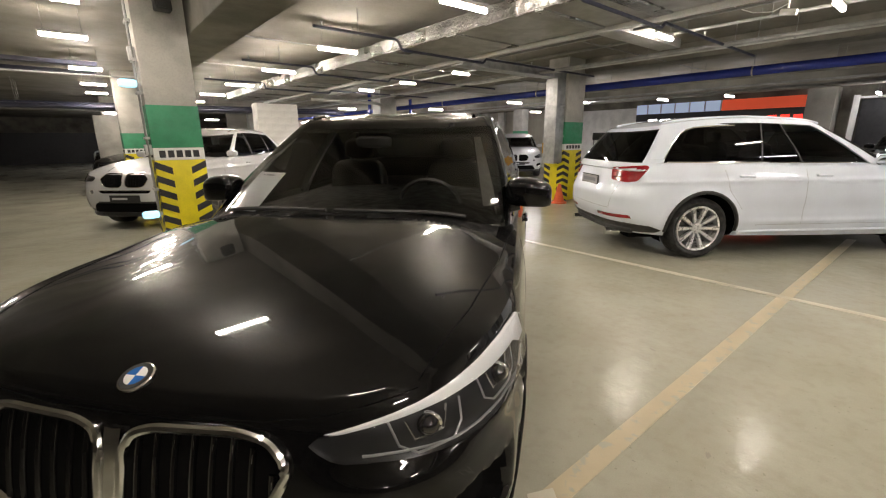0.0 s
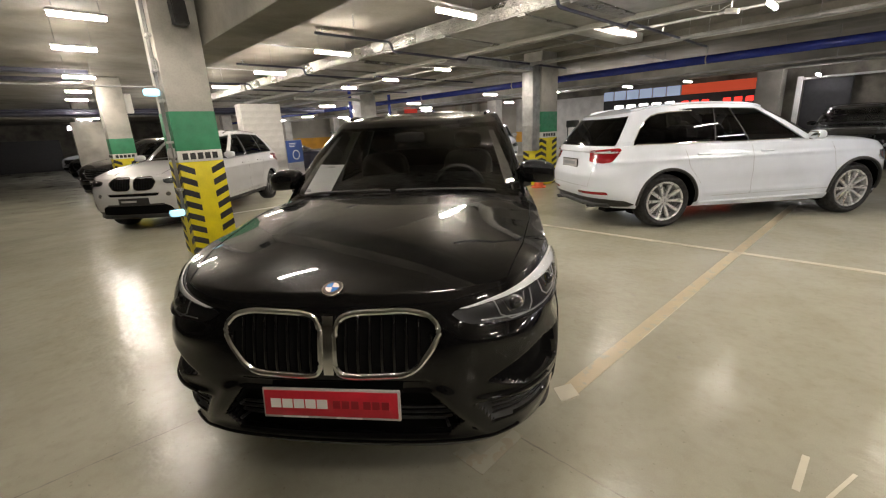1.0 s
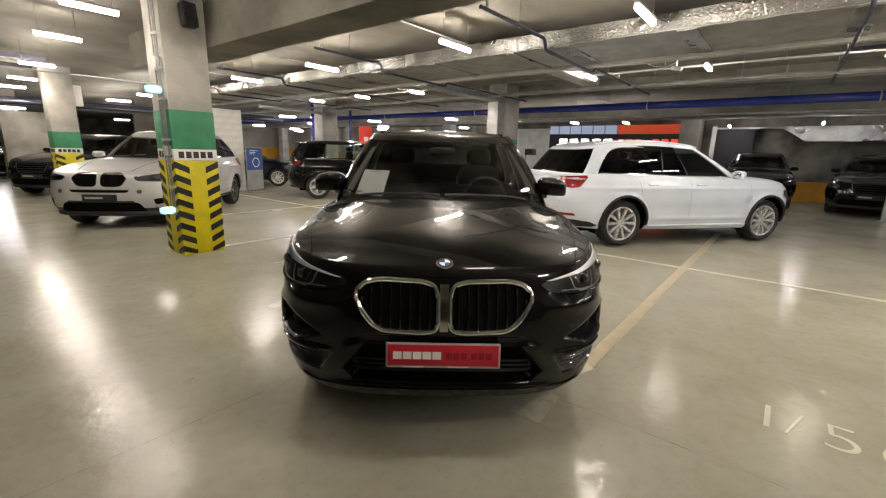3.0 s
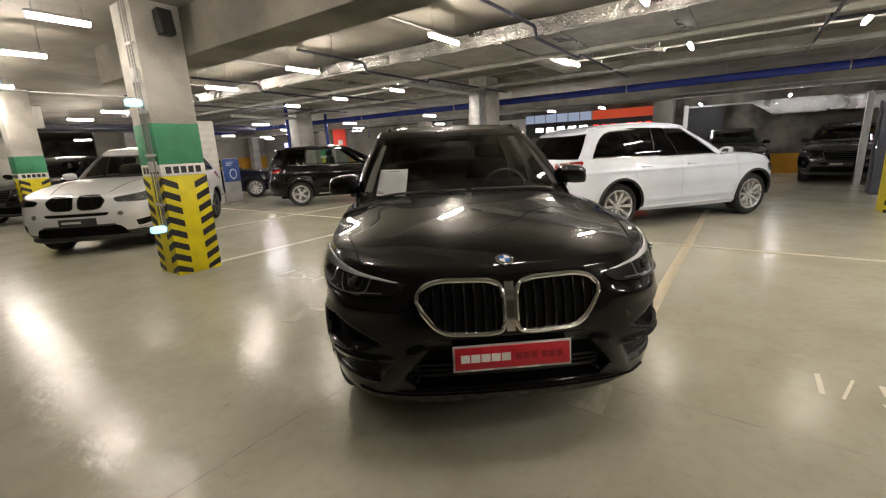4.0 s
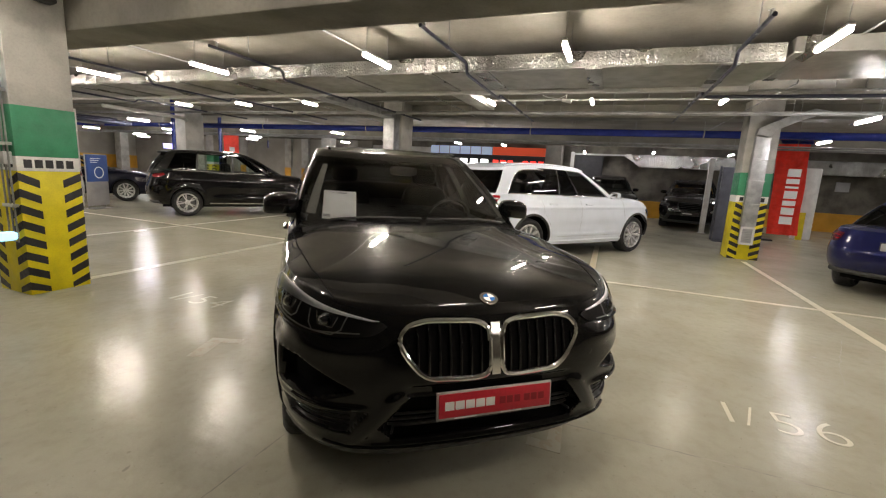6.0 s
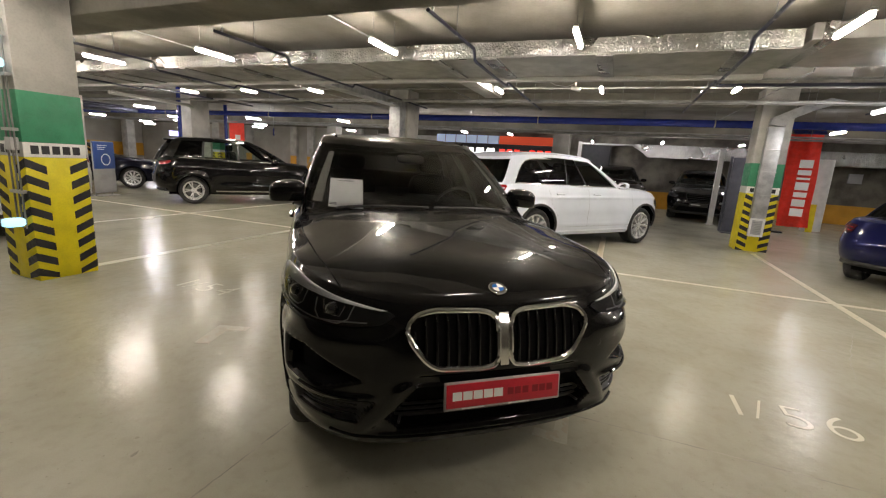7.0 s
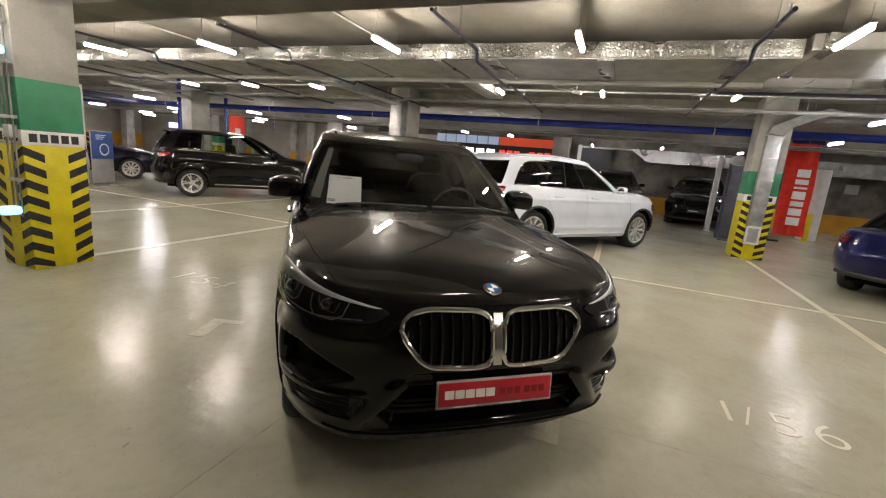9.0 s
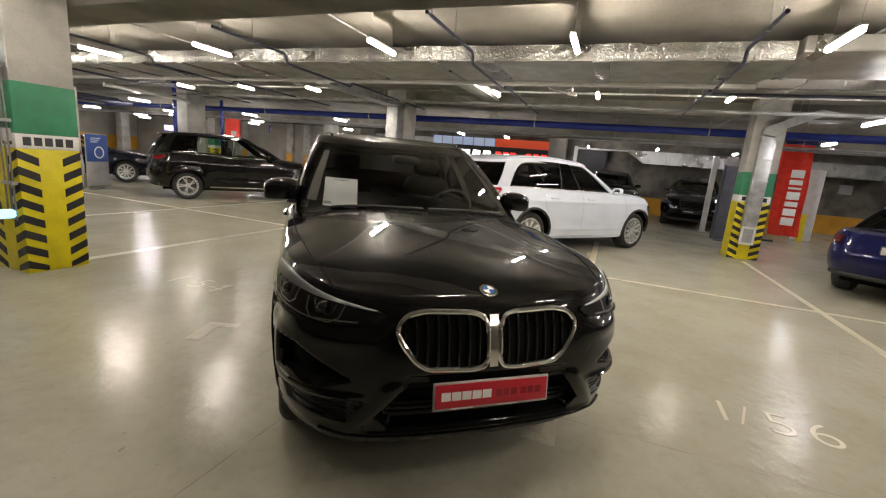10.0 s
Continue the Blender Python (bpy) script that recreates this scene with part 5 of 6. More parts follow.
def front_face(root, low, sp, kind):
    """Grille, headlamps and lower intakes."""
    zs_, g = sp["front_z"], sp.get("grille_w", 0.40)
    zt, zl = zs_
    if kind == "kidney":
        for s in (1, -1):
            k = [(s * 0.03, zt - 0.05), (s * 0.06, zt - 0.01), (s * (g - 0.1), zt - 0.005), (s * g, zt - 0.09), (s * (g - 0.07), zl + 0.02), (s * (g - 0.16), zl), (s * 0.08, zl), (s * 0.03, zl + 0.03)]
            k = rounded(k if s > 0 else k[::-1], 0.035, 3)
            laid(root, low, "grille_back", "front", k, M_LINER, 0.004, 20, 10, 0.0)
            trim(root, low, "grille_frame", "front", k, M_CHROME, 0.0065, 0.008)
            for i in range(7):
                a = s * (0.075 + i * 0.045)
                if abs(a) < g - 0.03:
                    part("grille_slat", a_tube(low.line("front", dense([(a, zl + 0.03), (a, zt - 0.04)], 0.04, False), 0.006), 0.006, 6), M_LINER, root)
    else:
        k = rounded([(-g, zt), (g, zt), (g - 0.07, zl), (-g + 0.07, zl)], 0.05, 3)
        laid(root, low, "grille_back", "front", k, M_LINER, 0.004, 24, 10, 0.0)
        trim(root, low, "grille_frame", "front", k, M_CHROME if kind == "chrome" else M_PLASTIC, 0.011, 0.010)
        for i in range(4):
            z = zl + (zt - zl) * (i + 0.7) / 4.4
            trim(root, low, "grille_slat", "front", [(-g + 0.06, z), (g - 0.06, z)], M_CHROME if kind == "chrome" else M_PLASTIC, 0.007, 0.008, False)
    lo_ = sp.get("lamp_out", 0.15)
    for s, v in ((1, "fl"), (-1, "fr")):
        li = sp.get("lamp_in", -0.46)
        o = [(li, zt - 0.065), (-0.25, zt - 0.02), (lo_ - 0.10, zt + 0.03), (lo_, zt + 0.03), (lo_, zt - 0.07), (lo_ - 0.12, zt - 0.12), (-0.25, zt - 0.145), (li + 0.02, zt - 0.13)]
        o = rounded(o, 0.03, 3)
        h = part("headlamp", low.patch(v, *split_outline(o), 0.004, 22, 8, 0.0), sp.get("lamp_mat", M_LAMPDARK), root, "headlamp", 35)
        for cx in (-0.26, -0.06):
            trim(h, low, "light_ring", v, rounded([(cx - 0.06, zt - 0.04), (cx + 0.06, zt - 0.03), (cx + 0.06, zt - 0.10), (cx - 0.06, zt - 0.11)], 0.03, 3), M_CHROME, 0.007, 0.008)
        part("lens", low.patch(v, *split_outline(o), 0.016, 22, 8, 0.012), M_LENS, h, "", 35)
        o = [(-0.38, 0.53), (-0.08, 0.56), (-0.06, 0.47), (-0.34, 0.43)]
        laid(root, low, "side_intake", v, rounded(o, 0.02, 3), M_LINER, 0.004, 12, 5, 0.0)
        trim(root, low, "intake_trim", v, [(-0.36, 0.40), (-0.10, 0.42)], M_CHROME if kind != "plain" else M_PLASTIC, 0.008, 0.008, False)
    laid(root, low, "lower_grille", "front", rounded([(-0.58, 0.475), (0.58, 0.475), (0.66, 0.32), (-0.66, 0.32)], 0.03, 3), M_LINER, 0.004, 24, 6, 0.0)
    laid(root, low, "slim_intake", "front", rounded([(-0.46, zl - 0.05), (0.46, zl - 0.05), (0.42, zl - 0.095), (-0.42, zl - 0.095)], 0.02, 3), M_LINER, 0.004, 24, 4, 0.0)
    trim(root, low, "intake_bar", "front", [(-0.46, zl - 0.045), (0.46, zl - 0.045)], M_CHROME if kind != "plain" else M_PLASTIC, 0.006, 0.006, False)
    for s in (1, -1):
        o = [(s * 0.60 + 0.036 * math.cos(q), 0.66 + 0.034 * math.sin(q)) for q in np.linspace(0, 2 * math.pi, 16, endpoint=False)]
        laid(root, low, "fog_lamp", "front", o, M_LAMPPALE, 0.006, 8, 6, 0.006)
        trim(root, low, "fog_ring", "front", o, M_CHROME, 0.005, 0.008)
        trim(root, low, "bonnet_crease", "top", [(sp["nose"] - 0.25, s * 0.42), (sp["nose"] - 0.8, s * 0.52), (sp["nose"] - 1.3, s * 0.60)], root.children[0].data.materials[0], 0.010, -0.007, False)
        grooves(root, low, "top", [[(sp["nose"] - 0.30, s * sp["hw"] * 0.72), (sp["nose"] - 0.8, s * sp["hw"] * 0.80), (sp["nose"] - 1.4, s * sp["hw"] * 0.85)]], 0.003)
    pts = low.line("front", [(a, 0.285) for a in np.linspace(-0.78, 0.78, 19)], 0.0)
    if len(pts) > 2:
        part("lower_cladding", a_tube(pts, 0.05, 10), M_PLASTIC, root, "dark lower bumper edge")
    p = new("front_plate")
    p.parent = root
    p.matrix_basis = pose(sp["nose"] + 0.004, 0, 0.55)
    part("holder", a_box(-0.006, 0.008, -0.265, 0.265, -0.06, 0.06, bevel=0.005), M_PLASTIC, p)
    part("print_bar", a_box(0.008, 0.0095, -0.22, 0.05, -0.015, 0.018), M_GREYPLAST, p, "", None)
    pts = low.line("front", [(a, sp["lip_z"]) for a in np.linspace(-0.72, 0.72, 19)], 0.0)
    if len(pts) > 2:
        part("skid_lip", a_tube(pts, 0.018, 8), M_PLASTIC, root)
    grooves(root, low, "front", [[(-0.68, zt + 0.055), (-0.4, zt + 0.02), (0, zt + 0.012), (0.4, zt + 0.02), (0.68, zt + 0.055)]])


def rear_face(root, skin, low, sp, tail_z, kind="wide"):
    """Tail lamps, plate, bumper and tailgate seam."""
    zt, zl = tail_z
    to_ = sp.get("tail_out", 0.22)
    for s, v in ((1, "rl"), (-1, "rr")):
        ti = sp.get("tail_in", -0.30)
        o = [(ti, zt - 0.02), ((ti + to_) / 2, zt), (to_ - 0.02, zt + 0.02), (to_, zt - 0.02), (to_ - 0.09, zl + 0.03), (to_ - 0.22, zl + 0.01), (ti + 0.02, zl + 0.03)]
        o = rounded(o, 0.02, 3)
        l = part("tail_lamp", skin.patch(v, *split_outline(o), 0.010, 22, 8, 0.012), sp.get("tail_lens", M_TAIL), root, "red tail lamp", 35)
        for zz in (0.35, 0.65):
            z = zl + (zt - zl) * zz
            trim(l, skin, "lamp_bar", v, [(ti + 0.04, z), (to_ - 0.12, z + 0.01)], M_TAIL, 0.008, 0.011, False)
        r0, r1 = sp.get("refl", (-0.40, 0.08))
        o = [(r0, 0.545), (r1, 0.555), (r1 + 0.02, 0.515), (r0, 0.505)]
        if sp.get("no_reflector"):
            continue
        laid(root, low, "reflector", v, o, M_TAIL, 0.006, 16, 3, 0.006, "red bumper reflector")
    pts = low.line("rear", [(a, 0.36) for a in np.linspace(-0.8, 0.8, 17)], 0.0)
    if len(pts) > 2:
        part("rear_skid", a_tube(pts, 0.045, 10), M_PLASTIC, root, "black lower bumper edge")
    for s in (1, -1) if sp.get("exhaust") else ():
        part("exhaust", a_tube([(sp["tail"] + 0.25, s * 0.55, 0.30), (sp["tail"] + 0.06, s * 0.55, 0.30)], 0.045, 16), sp["exhaust"], root)
    p, n = low.hit("rear", 0, sp["plate_z"])
    b = new("rear_plate")
    b.parent = root
    b.matrix_basis = pose(p.x - 0.012, 0, sp["plate_z"])
    part("holder", a_box(-0.006, 0.01, -0.27, 0.27, -0.065, 0.065, bevel=0.005), M_PLASTIC, b)
    part("face", a_box(-0.010, -0.004, -0.255, 0.255, -0.052, 0.052), M_GREYBOARD, b, "", None)
    part("print_bar", a_box(-0.0115, -0.009, -0.2, 0.2, -0.022, 0.022), M_INK, b, "", None)
    grooves(root, low, "rear", [[(-0.62, 0.62), (0.62, 0.62)], [(-0.62, 0.62), (-0.72, zl + 0.05)], [(0.62, 0.62), (0.72, zl + 0.05)]])


def car(label, x, y, head, sp, mat, front="plain", rear=True, **kw):
    root = thing("parked_car" if sp["high"] < 1.55 else "parked_suv", label, "car", pose(x, y, 0, 0, 0, head))
    root["pale"] = mat in (M_WHITECAR, M_PEARL)
    skin, low = car_shell(root, sp, mat)
    sides(root, skin, low, sp, mat, **kw)
    front_face(root, low, sp, front)
    if rear:
        rear_face(root, skin, low, sp, sp["tail_z"])
    return root, skin


def body_form(hw, axles, r, z1, z2):
    """Swelling wheel arches, a waist crease and a hollow along the doors."""
    def f(x, y, z):
        if abs(y) > 0.55 * hw:
            s = 1 if y > 0 else -1
            d = 0.012 * math.exp(-((z - z1) / 0.03) ** 2)
            for ax in axles:
                q = math.hypot(x - ax, z - r)
                d += 0.020 * math.exp(-((q - r - 0.07) / 0.055) ** 2) * (1 if z > r - 0.1 else 0)
            k = ease((x - axles[1] - 0.40) / 0.35) * ease((axles[0] - 0.40 - x) / 0.35)
            d -= k * 0.014 * math.exp(-((z - z2) / 0.09) ** 2)
            d += k * 0.012 * math.exp(-((z - z2 + 0.16) / 0.035) ** 2)
            y += s * d
        return x, y, z
    return f


def suv_spec(nose, tail, hw, high, axles, r, **kw):
    """Proportions of an SUV of the given length, width and height."""
    b = high * 0.645
    sp = dict(SUV, nose=nose, tail=tail, hw=hw, wheel_r=r, axles=axles, high=high, qf=4.2, df=0.70, qr=4.6, dr=0.45, arch_gap=0.035,
              shoulder=[(nose, b - 0.20), (nose - 0.15, b - 0.185), (nose - 0.5, b - 0.13), (nose - 0.96, b - 0.07), (nose - 1.6, b - 0.01), (0, b + 0.0), (tail + 0.8, b + 0.05), (tail, b + 0.03)],
              spine=[(nose, b - 0.17), (nose - 0.15, b - 0.14), (nose - 0.5, b - 0.06), (nose - 0.96, b - 0.0), (nose - 1.5, b + 0.04), (0, b + 0.06), (tail, b + 0.06)],
              cabin=(nose - 1.42, tail + 0.10, nose - 2.25, tail + 0.62), cabin_hw=hw * 0.885, roof_hw=hw * 0.66,
              belt=[(tail, b + 0.035), (0, b), (nose - 1.6, b - 0.01), (nose - 1.35, b + 0.02)],
              roof=[(nose - 2.25, high - 0.13), (nose - 2.65, high - 0.065), (-0.6, high - 0.055), (tail + 1.3, high - 0.075), (tail + 0.6, high - 0.13)], crown=0.055,
              pillars=[(0.03, 0.36), (0.385, 0.68), (0.70, 0.94)], df_cab=0.38, dr_cab=0.22, spokes=10, spoiler=True,
              front_z=(b - 0.215, b - 0.46), lip_z=0.30, tail_z=(b - 0.005, b - 0.20), plate_z=b - 0.20, doors=(nose - 1.45, nose - 2.6, tail + 1.35),
              hz=b - 0.11, belt_trim=b + 0.035, wx=(nose - 1.95, tail + 0.6), mx=nose - 1.78)
    sp["sculpt"] = body_form(hw, axles, r, b - 0.16, 0.62)
    sp.update(kw)
    return sp


def sedan_spec(nose, tail, hw, high, axles, r, **kw):
    sp = suv_spec(nose, tail, hw, high * 1.10, axles, r)
    b = high * 0.64
    sp.update(high=high, spoiler=False, mx=nose - 1.6, cabin=(nose - 1.25, tail + 0.55, nose - 2.05, tail + 1.35), roof=[(nose - 2.0, high - 0.10), (nose - 2.5, high - 0.05), (-0.5, high - 0.045), (tail + 1.3, high - 0.10)],
              shoulder=[(nose, b - 0.17), (nose - 0.15, b - 0.14), (nose - 0.5, b - 0.07), (nose - 1.3, b), (0, b + 0.03), (tail + 0.8, b + 0.06), (tail, b + 0.03)],
              spine=[(nose, b - 0.15), (nose - 0.15, b - 0.09), (nose - 0.5, b - 0.02), (nose - 1.3, b + 0.06), (0, b + 0.06), (tail + 0.5, b + 0.09), (tail, b + 0.06)],
              belt=[(tail, b + 0.03), (0, b), (nose - 1.1, b + 0.02)], crown=0.045, belt_trim=b + 0.03, hz=b - 0.09, wx=(nose - 1.75, tail + 1.1), front_z=(b - 0.18, b - 0.36), tail_z=(b - 0.01, b - 0.17), plate_z=b - 0.16, doors=(nose - 1.4, nose - 2.4, tail + 1.5), pillars=[(0.02, 0.40), (0.44, 0.80), (0.83, 0.95)])
    sp.update(kw)
    return sp


Q_SPEC = suv_spec(2.32, -2.54, 0.985, 1.737, (1.53, -1.47), 0.378, rim_r=0.275, spokes=10, tyre_w=0.275, glass_side=M_SIDEGLASS, front_windows=1, mx=0.76, rail=M_WHITECAR, rocker=M_WHITECAR, plate_z=0.93, tail_z=(1.13, 0.935), front_z=(0.90, 0.63), df=0.55, qf=4.8, roof=[(0.26, 1.605), (-0.2, 1.662), (-0.9, 1.692), (-1.5, 1.668), (-2.10, 1.59)], crown=0.045, cabin=(1.16, -2.42, 0.26, -2.10), arch_gap=0.06, lamp_mat=M_LAMPPALE, lamp_out=-0.02, exhaust=M_CHROME, tail_out=-0.06, tail_in=-0.52, refl=(-0.68, -0.20), spoiler=False, pillars=[(0.02, 0.325), (0.333, 0.508), (0.516, 0.93)], doors=(1.09, -0.19, -1.19), roof_hw=0.67, mz=-0.02, lip_mat=M_PLASTIC, lip_r=0.022, fine=50,
                 shoulder=[(2.32, 0.955), (2.22, 0.985), (2.04, 1.03), (1.58, 1.08), (0.9, 1.11), (0, 1.12), (-1.7, 1.17), (-2.54, 1.15)],
                 spine=[(2.32, 0.985), (2.22, 1.035), (2.04, 1.095), (1.58, 1.14), (1.0, 1.16), (0, 1.18), (-2.54, 1.18)])
Q_CAR, q_skin = car("large white SUV with dark rear windows and silver ten-spoke wheels", 2.556, 0.981, -36.2, Q_SPEC, M_WHITECAR, "chrome", trim_mat=M_CHROME)
for s, v in ((1, "rl"), (-1, "rr")):
    laid(Q_CAR, q_skin, "bumper_edge", v, [(-0.50, 0.455), (-0.20, 0.45), (0.02, 0.425), (0.12, 0.37), (0.05, 0.34), (-0.50, 0.34)], M_PLASTIC, 0.008, 20, 5, 0.008, "black lower bumper edge")
laid(Q_CAR, q_skin, "diffuser", "rear", [(-0.75, 0.455), (0.75, 0.455), (0.72, 0.345), (-0.72, 0.345)], M_PLASTIC, 0.006, 24, 5, 0.006, "black rear diffuser")
# its broad rear pillars bound the windows with an arc
for s, v in ((1, "left"), (-1, "right")):
    arc = [(-1.06, 1.601), (-1.25, 1.598), (-1.42, 1.592), (-1.56, 1.58), (-1.67, 1.55), (-1.77, 1.488), (-1.87, 1.38), (-1.97, 1.215)]
    over = [(-1.06, 1.602), (-1.24, 1.625), (-1.44, 1.635), (-1.66, 1.625), (-1.86, 1.60), (-2.02, 1.50), (-2.10, 1.37), (-2.16, 1.215)]
    part("rear_pillar", q_skin.patch(v, over, arc, 0.008, 30, 10, 0.008), M_WHITECAR, Q_CAR, "broad white rear pillar", 50)
    trim(Q_CAR, q_skin, "window_arc", v, arc, M_CHROME, 0.008, 0.010, False)
X_SPEC = suv_spec(2.443, -2.34, 0.969, 1.762, (1.553, -1.38), 0.37, spokes=5, twin=True, rim_mat=M_ALLOY_DARK, grille_w=0.42, rail=M_CHROME, df=0.5, qf=5.4, front_z=(0.965, 0.735), lamp_in=-0.58, fine=60)


def pearl_inlay(c):
    """Black lower mouth and sill band."""
    if c.x > 1.9 and (c.z < 0.375 or within([(-0.60, 0.375), (0.60, 0.375), (0.50, 0.50), (-0.50, 0.50)], c.y, c.z) > 0.0):
        return 3
    return 3 if c.z < 0.36 else 0


X_SPEC["inlay"] = pearl_inlay
X_CAR, x_skin = car("pearl white SUV with a black twin grille and dark wheels", -2.74, 9.80, -133.3, X_SPEC, M_PEARL, "kidney")
G_SPEC = suv_spec(2.40, -2.25, 0.95, 1.70, (1.555, -1.36), 0.345, spokes=5, twin=True, rail=M_CHROME, rocker=M_CHROME, front_windows=2, tail_z=(1.06, 0.955), tail_out=0.0, tail_in=-0.32, no_reflector=True, cabin=(1.08, -2.17, 0.26, -1.86), roof=[(0.26, 1.585), (-0.2, 1.645), (-0.8, 1.655), (-1.5, 1.635), (-1.86, 1.585)], rear_arc=11, roof_hw=0.66)
car("black SUV with chrome window line and silver twin-spoke wheels", 2.82, 9.80, -36.0, G_SPEC, M_BLACK, "chrome", trim_mat=M_CHROME)
S_SPEC = sedan_spec(2.40, -2.40, 0.92, 1.46, (1.45, -1.40), 0.335, spokes=10)
car("midnight blue saloon car with silver multi-spoke wheels", 1.85, 15.85, -36.0, S_SPEC, M_MIDNIGHT, "plain")
car("navy blue saloon car parked nose away from the lane", 2.80, -5.32, -36.0, dict(S_SPEC, rail=M_NAVY, tail_out=0.02, no_reflector=True, tail_lens=M_TAIL_DARK), M_NAVY, "plain")
B_SPEC = suv_spec(2.35, -2.35, 0.95, 1.72, (1.45, -1.35), 0.365, spokes=5)
car("black SUV parked with its back to the end wall", 11.7, -0.05, 184.0, B_SPEC, M_BLACK, "plain")
car("black SUV with a white sheet behind its windscreen", 11.8, -3.0, 172.0, dict(B_SPEC, tail=-2.1), M_BLACK, "plain")
car("black SUV parked beyond the white one", -2.55, 16.2, 222.0, B_SPEC, M_BLACK, "plain")
car("black SUV far down the garage", -2.3, 24.6, 222.0, B_SPEC, M_BLACK, "plain")
W_SPEC = suv_spec(2.3, -2.3, 0.93, 1.70, (1.42, -1.30), 0.36, spokes=5)
car("white SUV far down the garage", -2.2, 33.2, 222.0, W_SPEC, M_PEARL, "plain")
car("white SUV with dark grille standing behind a column", 9.75, 11.7, 222.0, W_SPEC, M_PEARL, "kidney")


# ---- signs, stands and small things ----
# lit sign wall
sg = thing("lit_sign", "black fascia with white and red lit lettering under a glowing panel", "sign")
part("fascia", a_box(13.86, 13.995, 2.8, 8.6, 1.75, 2.42, bevel=0.01), M_BLACKWALL, sg, "black panel", None)
part("pale_panel", a_box(13.88, 13.995, 5.40, 8.6, 2.43, 2.80), M_BLUE_GLOW, sg, "pale blue glowing panel", None)
part("red_panel", a_box(13.88, 13.995, 2.85, 5.39, 2.43, 2.80), M_ORANGE_GLOW, sg, "red glowing panel", None)
for i in range(6):
    part("mullion", a_box(13.86, 13.88, 5.36 + i * 0.55, 5.41 + i * 0.55, 2.43, 2.80), M_GREYPLAST, sg, "", None)
for i in range(5):
    part("letter_bar", a_box(13.83, 13.86, 8.05 - i * 0.53 - 0.36, 8.05 - i * 0.53, 2.00, 2.20, bevel=0.01), M_WHITE_GLOW, sg)
for i in range(7):
    if i != 3:
        part("letter_bar", a_box(13.83, 13.86, 5.30 - i * 0.36 - 0.24, 5.30 - i * 0.36, 2.02, 2.19, bevel=0.01), M_RED_GLOW, sg)
structure("wall_panel_pale", a_box(13.9, 13.99, 8.62, 12.0, 0.0, 2.7), M_PIER, "pale wall panel")
structure("wall_pier", a_box(13.2, 13.99, 2.05, 2.75, 0, 2.95), M_BEAM, "grey wall pier")
structure("door_frame_pale", a_box(13.4, 13.5, 1.52, 1.66, 0, 2.66), M_STRIP, "pale upright")
structure("door_head_pale", a_box(13.4, 13.5, -3.0, 1.52, 2.56, 2.62), M_STRIP, "pale rail")
# no real opening: its shade is put in as a near-black solid panel
structure("opening_dark", a_box(13.7, 13.99, 0.30, 1.50, 0, 2.55), M_BLACKWALL, "black panel standing for the shade in a doorway")
d = thing("air_duct", "foil-wrapped duct high on the end wall", "air duct")
bm = prism([(-0.55, 2.52), (-1.15, 2.12), (-9.5, 2.12), (-9.5, 2.60), (-0.55, 2.60)], 12.75, 13.35, "x")
part("body", bm, M_FOIL, d, "", None)

# hanging banner
bn = thing("banner", "tall red cloth banner with white lettering and a blue head", "banner", pose(8.6, -4.92, 0))


def cloth(y0, y1, z0, z1, ny, nz, mat, name):
    bm = bmesh.new()
    g = []
    for j in range(nz + 1):
        row = []
        for i in range(ny + 1):
            u, v = i / ny, j / nz
            yy = y0 + (y1 - y0) * u - 0.18 * (1 - v) * 0.5
            xx = 0.05 * math.sin(u * 7 + v * 2) + 0.03 * math.sin(u * 17 + v * 5) * (1 - v * 0.6) + 0.04 * math.sin(v * 9)
            row.append(bm.verts.new((xx, yy, z0 + (z1 - z0) * v)))
        g.append(row)
    for j in range(nz):
        for i in range(ny):
            bm.faces.new((g[j][i], g[j][i + 1], g[j + 1][i + 1], g[j + 1][i]))
    bmesh.ops.solidify(bm, geom=list(bm.faces), thickness=0.004)
    return part(name, bm, mat, bn, "", 60)


cloth(-0.34, 0.42, 0.20, 2.80, 18, 40, M_BANNER, "cloth")
cloth(-0.34, 0.42, 2.805, 2.95, 18, 6, M_BANNER_BLUE, "blue_head")
part("pole", a_tube([(0.07, 0.46, 0.05), (0.07, 0.45, 2.85)], 0.014, 8), M_GREYPIPE, bn)
part("foot", a_box(-0.2, 0.3, 0.2, 0.6, 0.0, 0.05, bevel=0.01), M_PLASTIC, bn)
for z0, z1 in ((0.52, 0.74), (0.80, 1.00), (1.06, 1.20), (1.26, 1.48), (1.55, 1.61), (1.68, 1.82), (1.88, 2.10)):
    part("letter_bar", a_box(-0.13, -0.10, -0.19, 0.12, z0, z1, bevel=0.008), M_PLATE_WHITE, bn)

# things by the far right column
t = thing("steel_post", "plain grey square steel post", "post", pose(9.1, -3.0, 0))
part("shaft", a_box(-0.07, 0.07, -0.07, 0.07, 0.0, 2.35, bevel=0.006), M_POST, t)
part("base_plate", a_box(-0.11, 0.11, -0.11, 0.11, 0, 0.012), M_POST, t)
t = thing("screen_panel", "tall dark blue-grey partition panel on feet", "partition", pose(7.1, -3.12, 0))
part("panel", a_box(-0.03, 0.03, -0.18, 0.20, 0.03, 2.02, bevel=0.008), M_DARKSCREEN, t)
part("panel", a_box(0.03, 0.07, 0.20, 0.26, 0.03, 2.05, bevel=0.008), M_DARKSCREEN, t)
part("foot", a_box(-0.2, 0.2, -0.15, 0.2, 0, 0.03), M_DARKSCREEN, t)
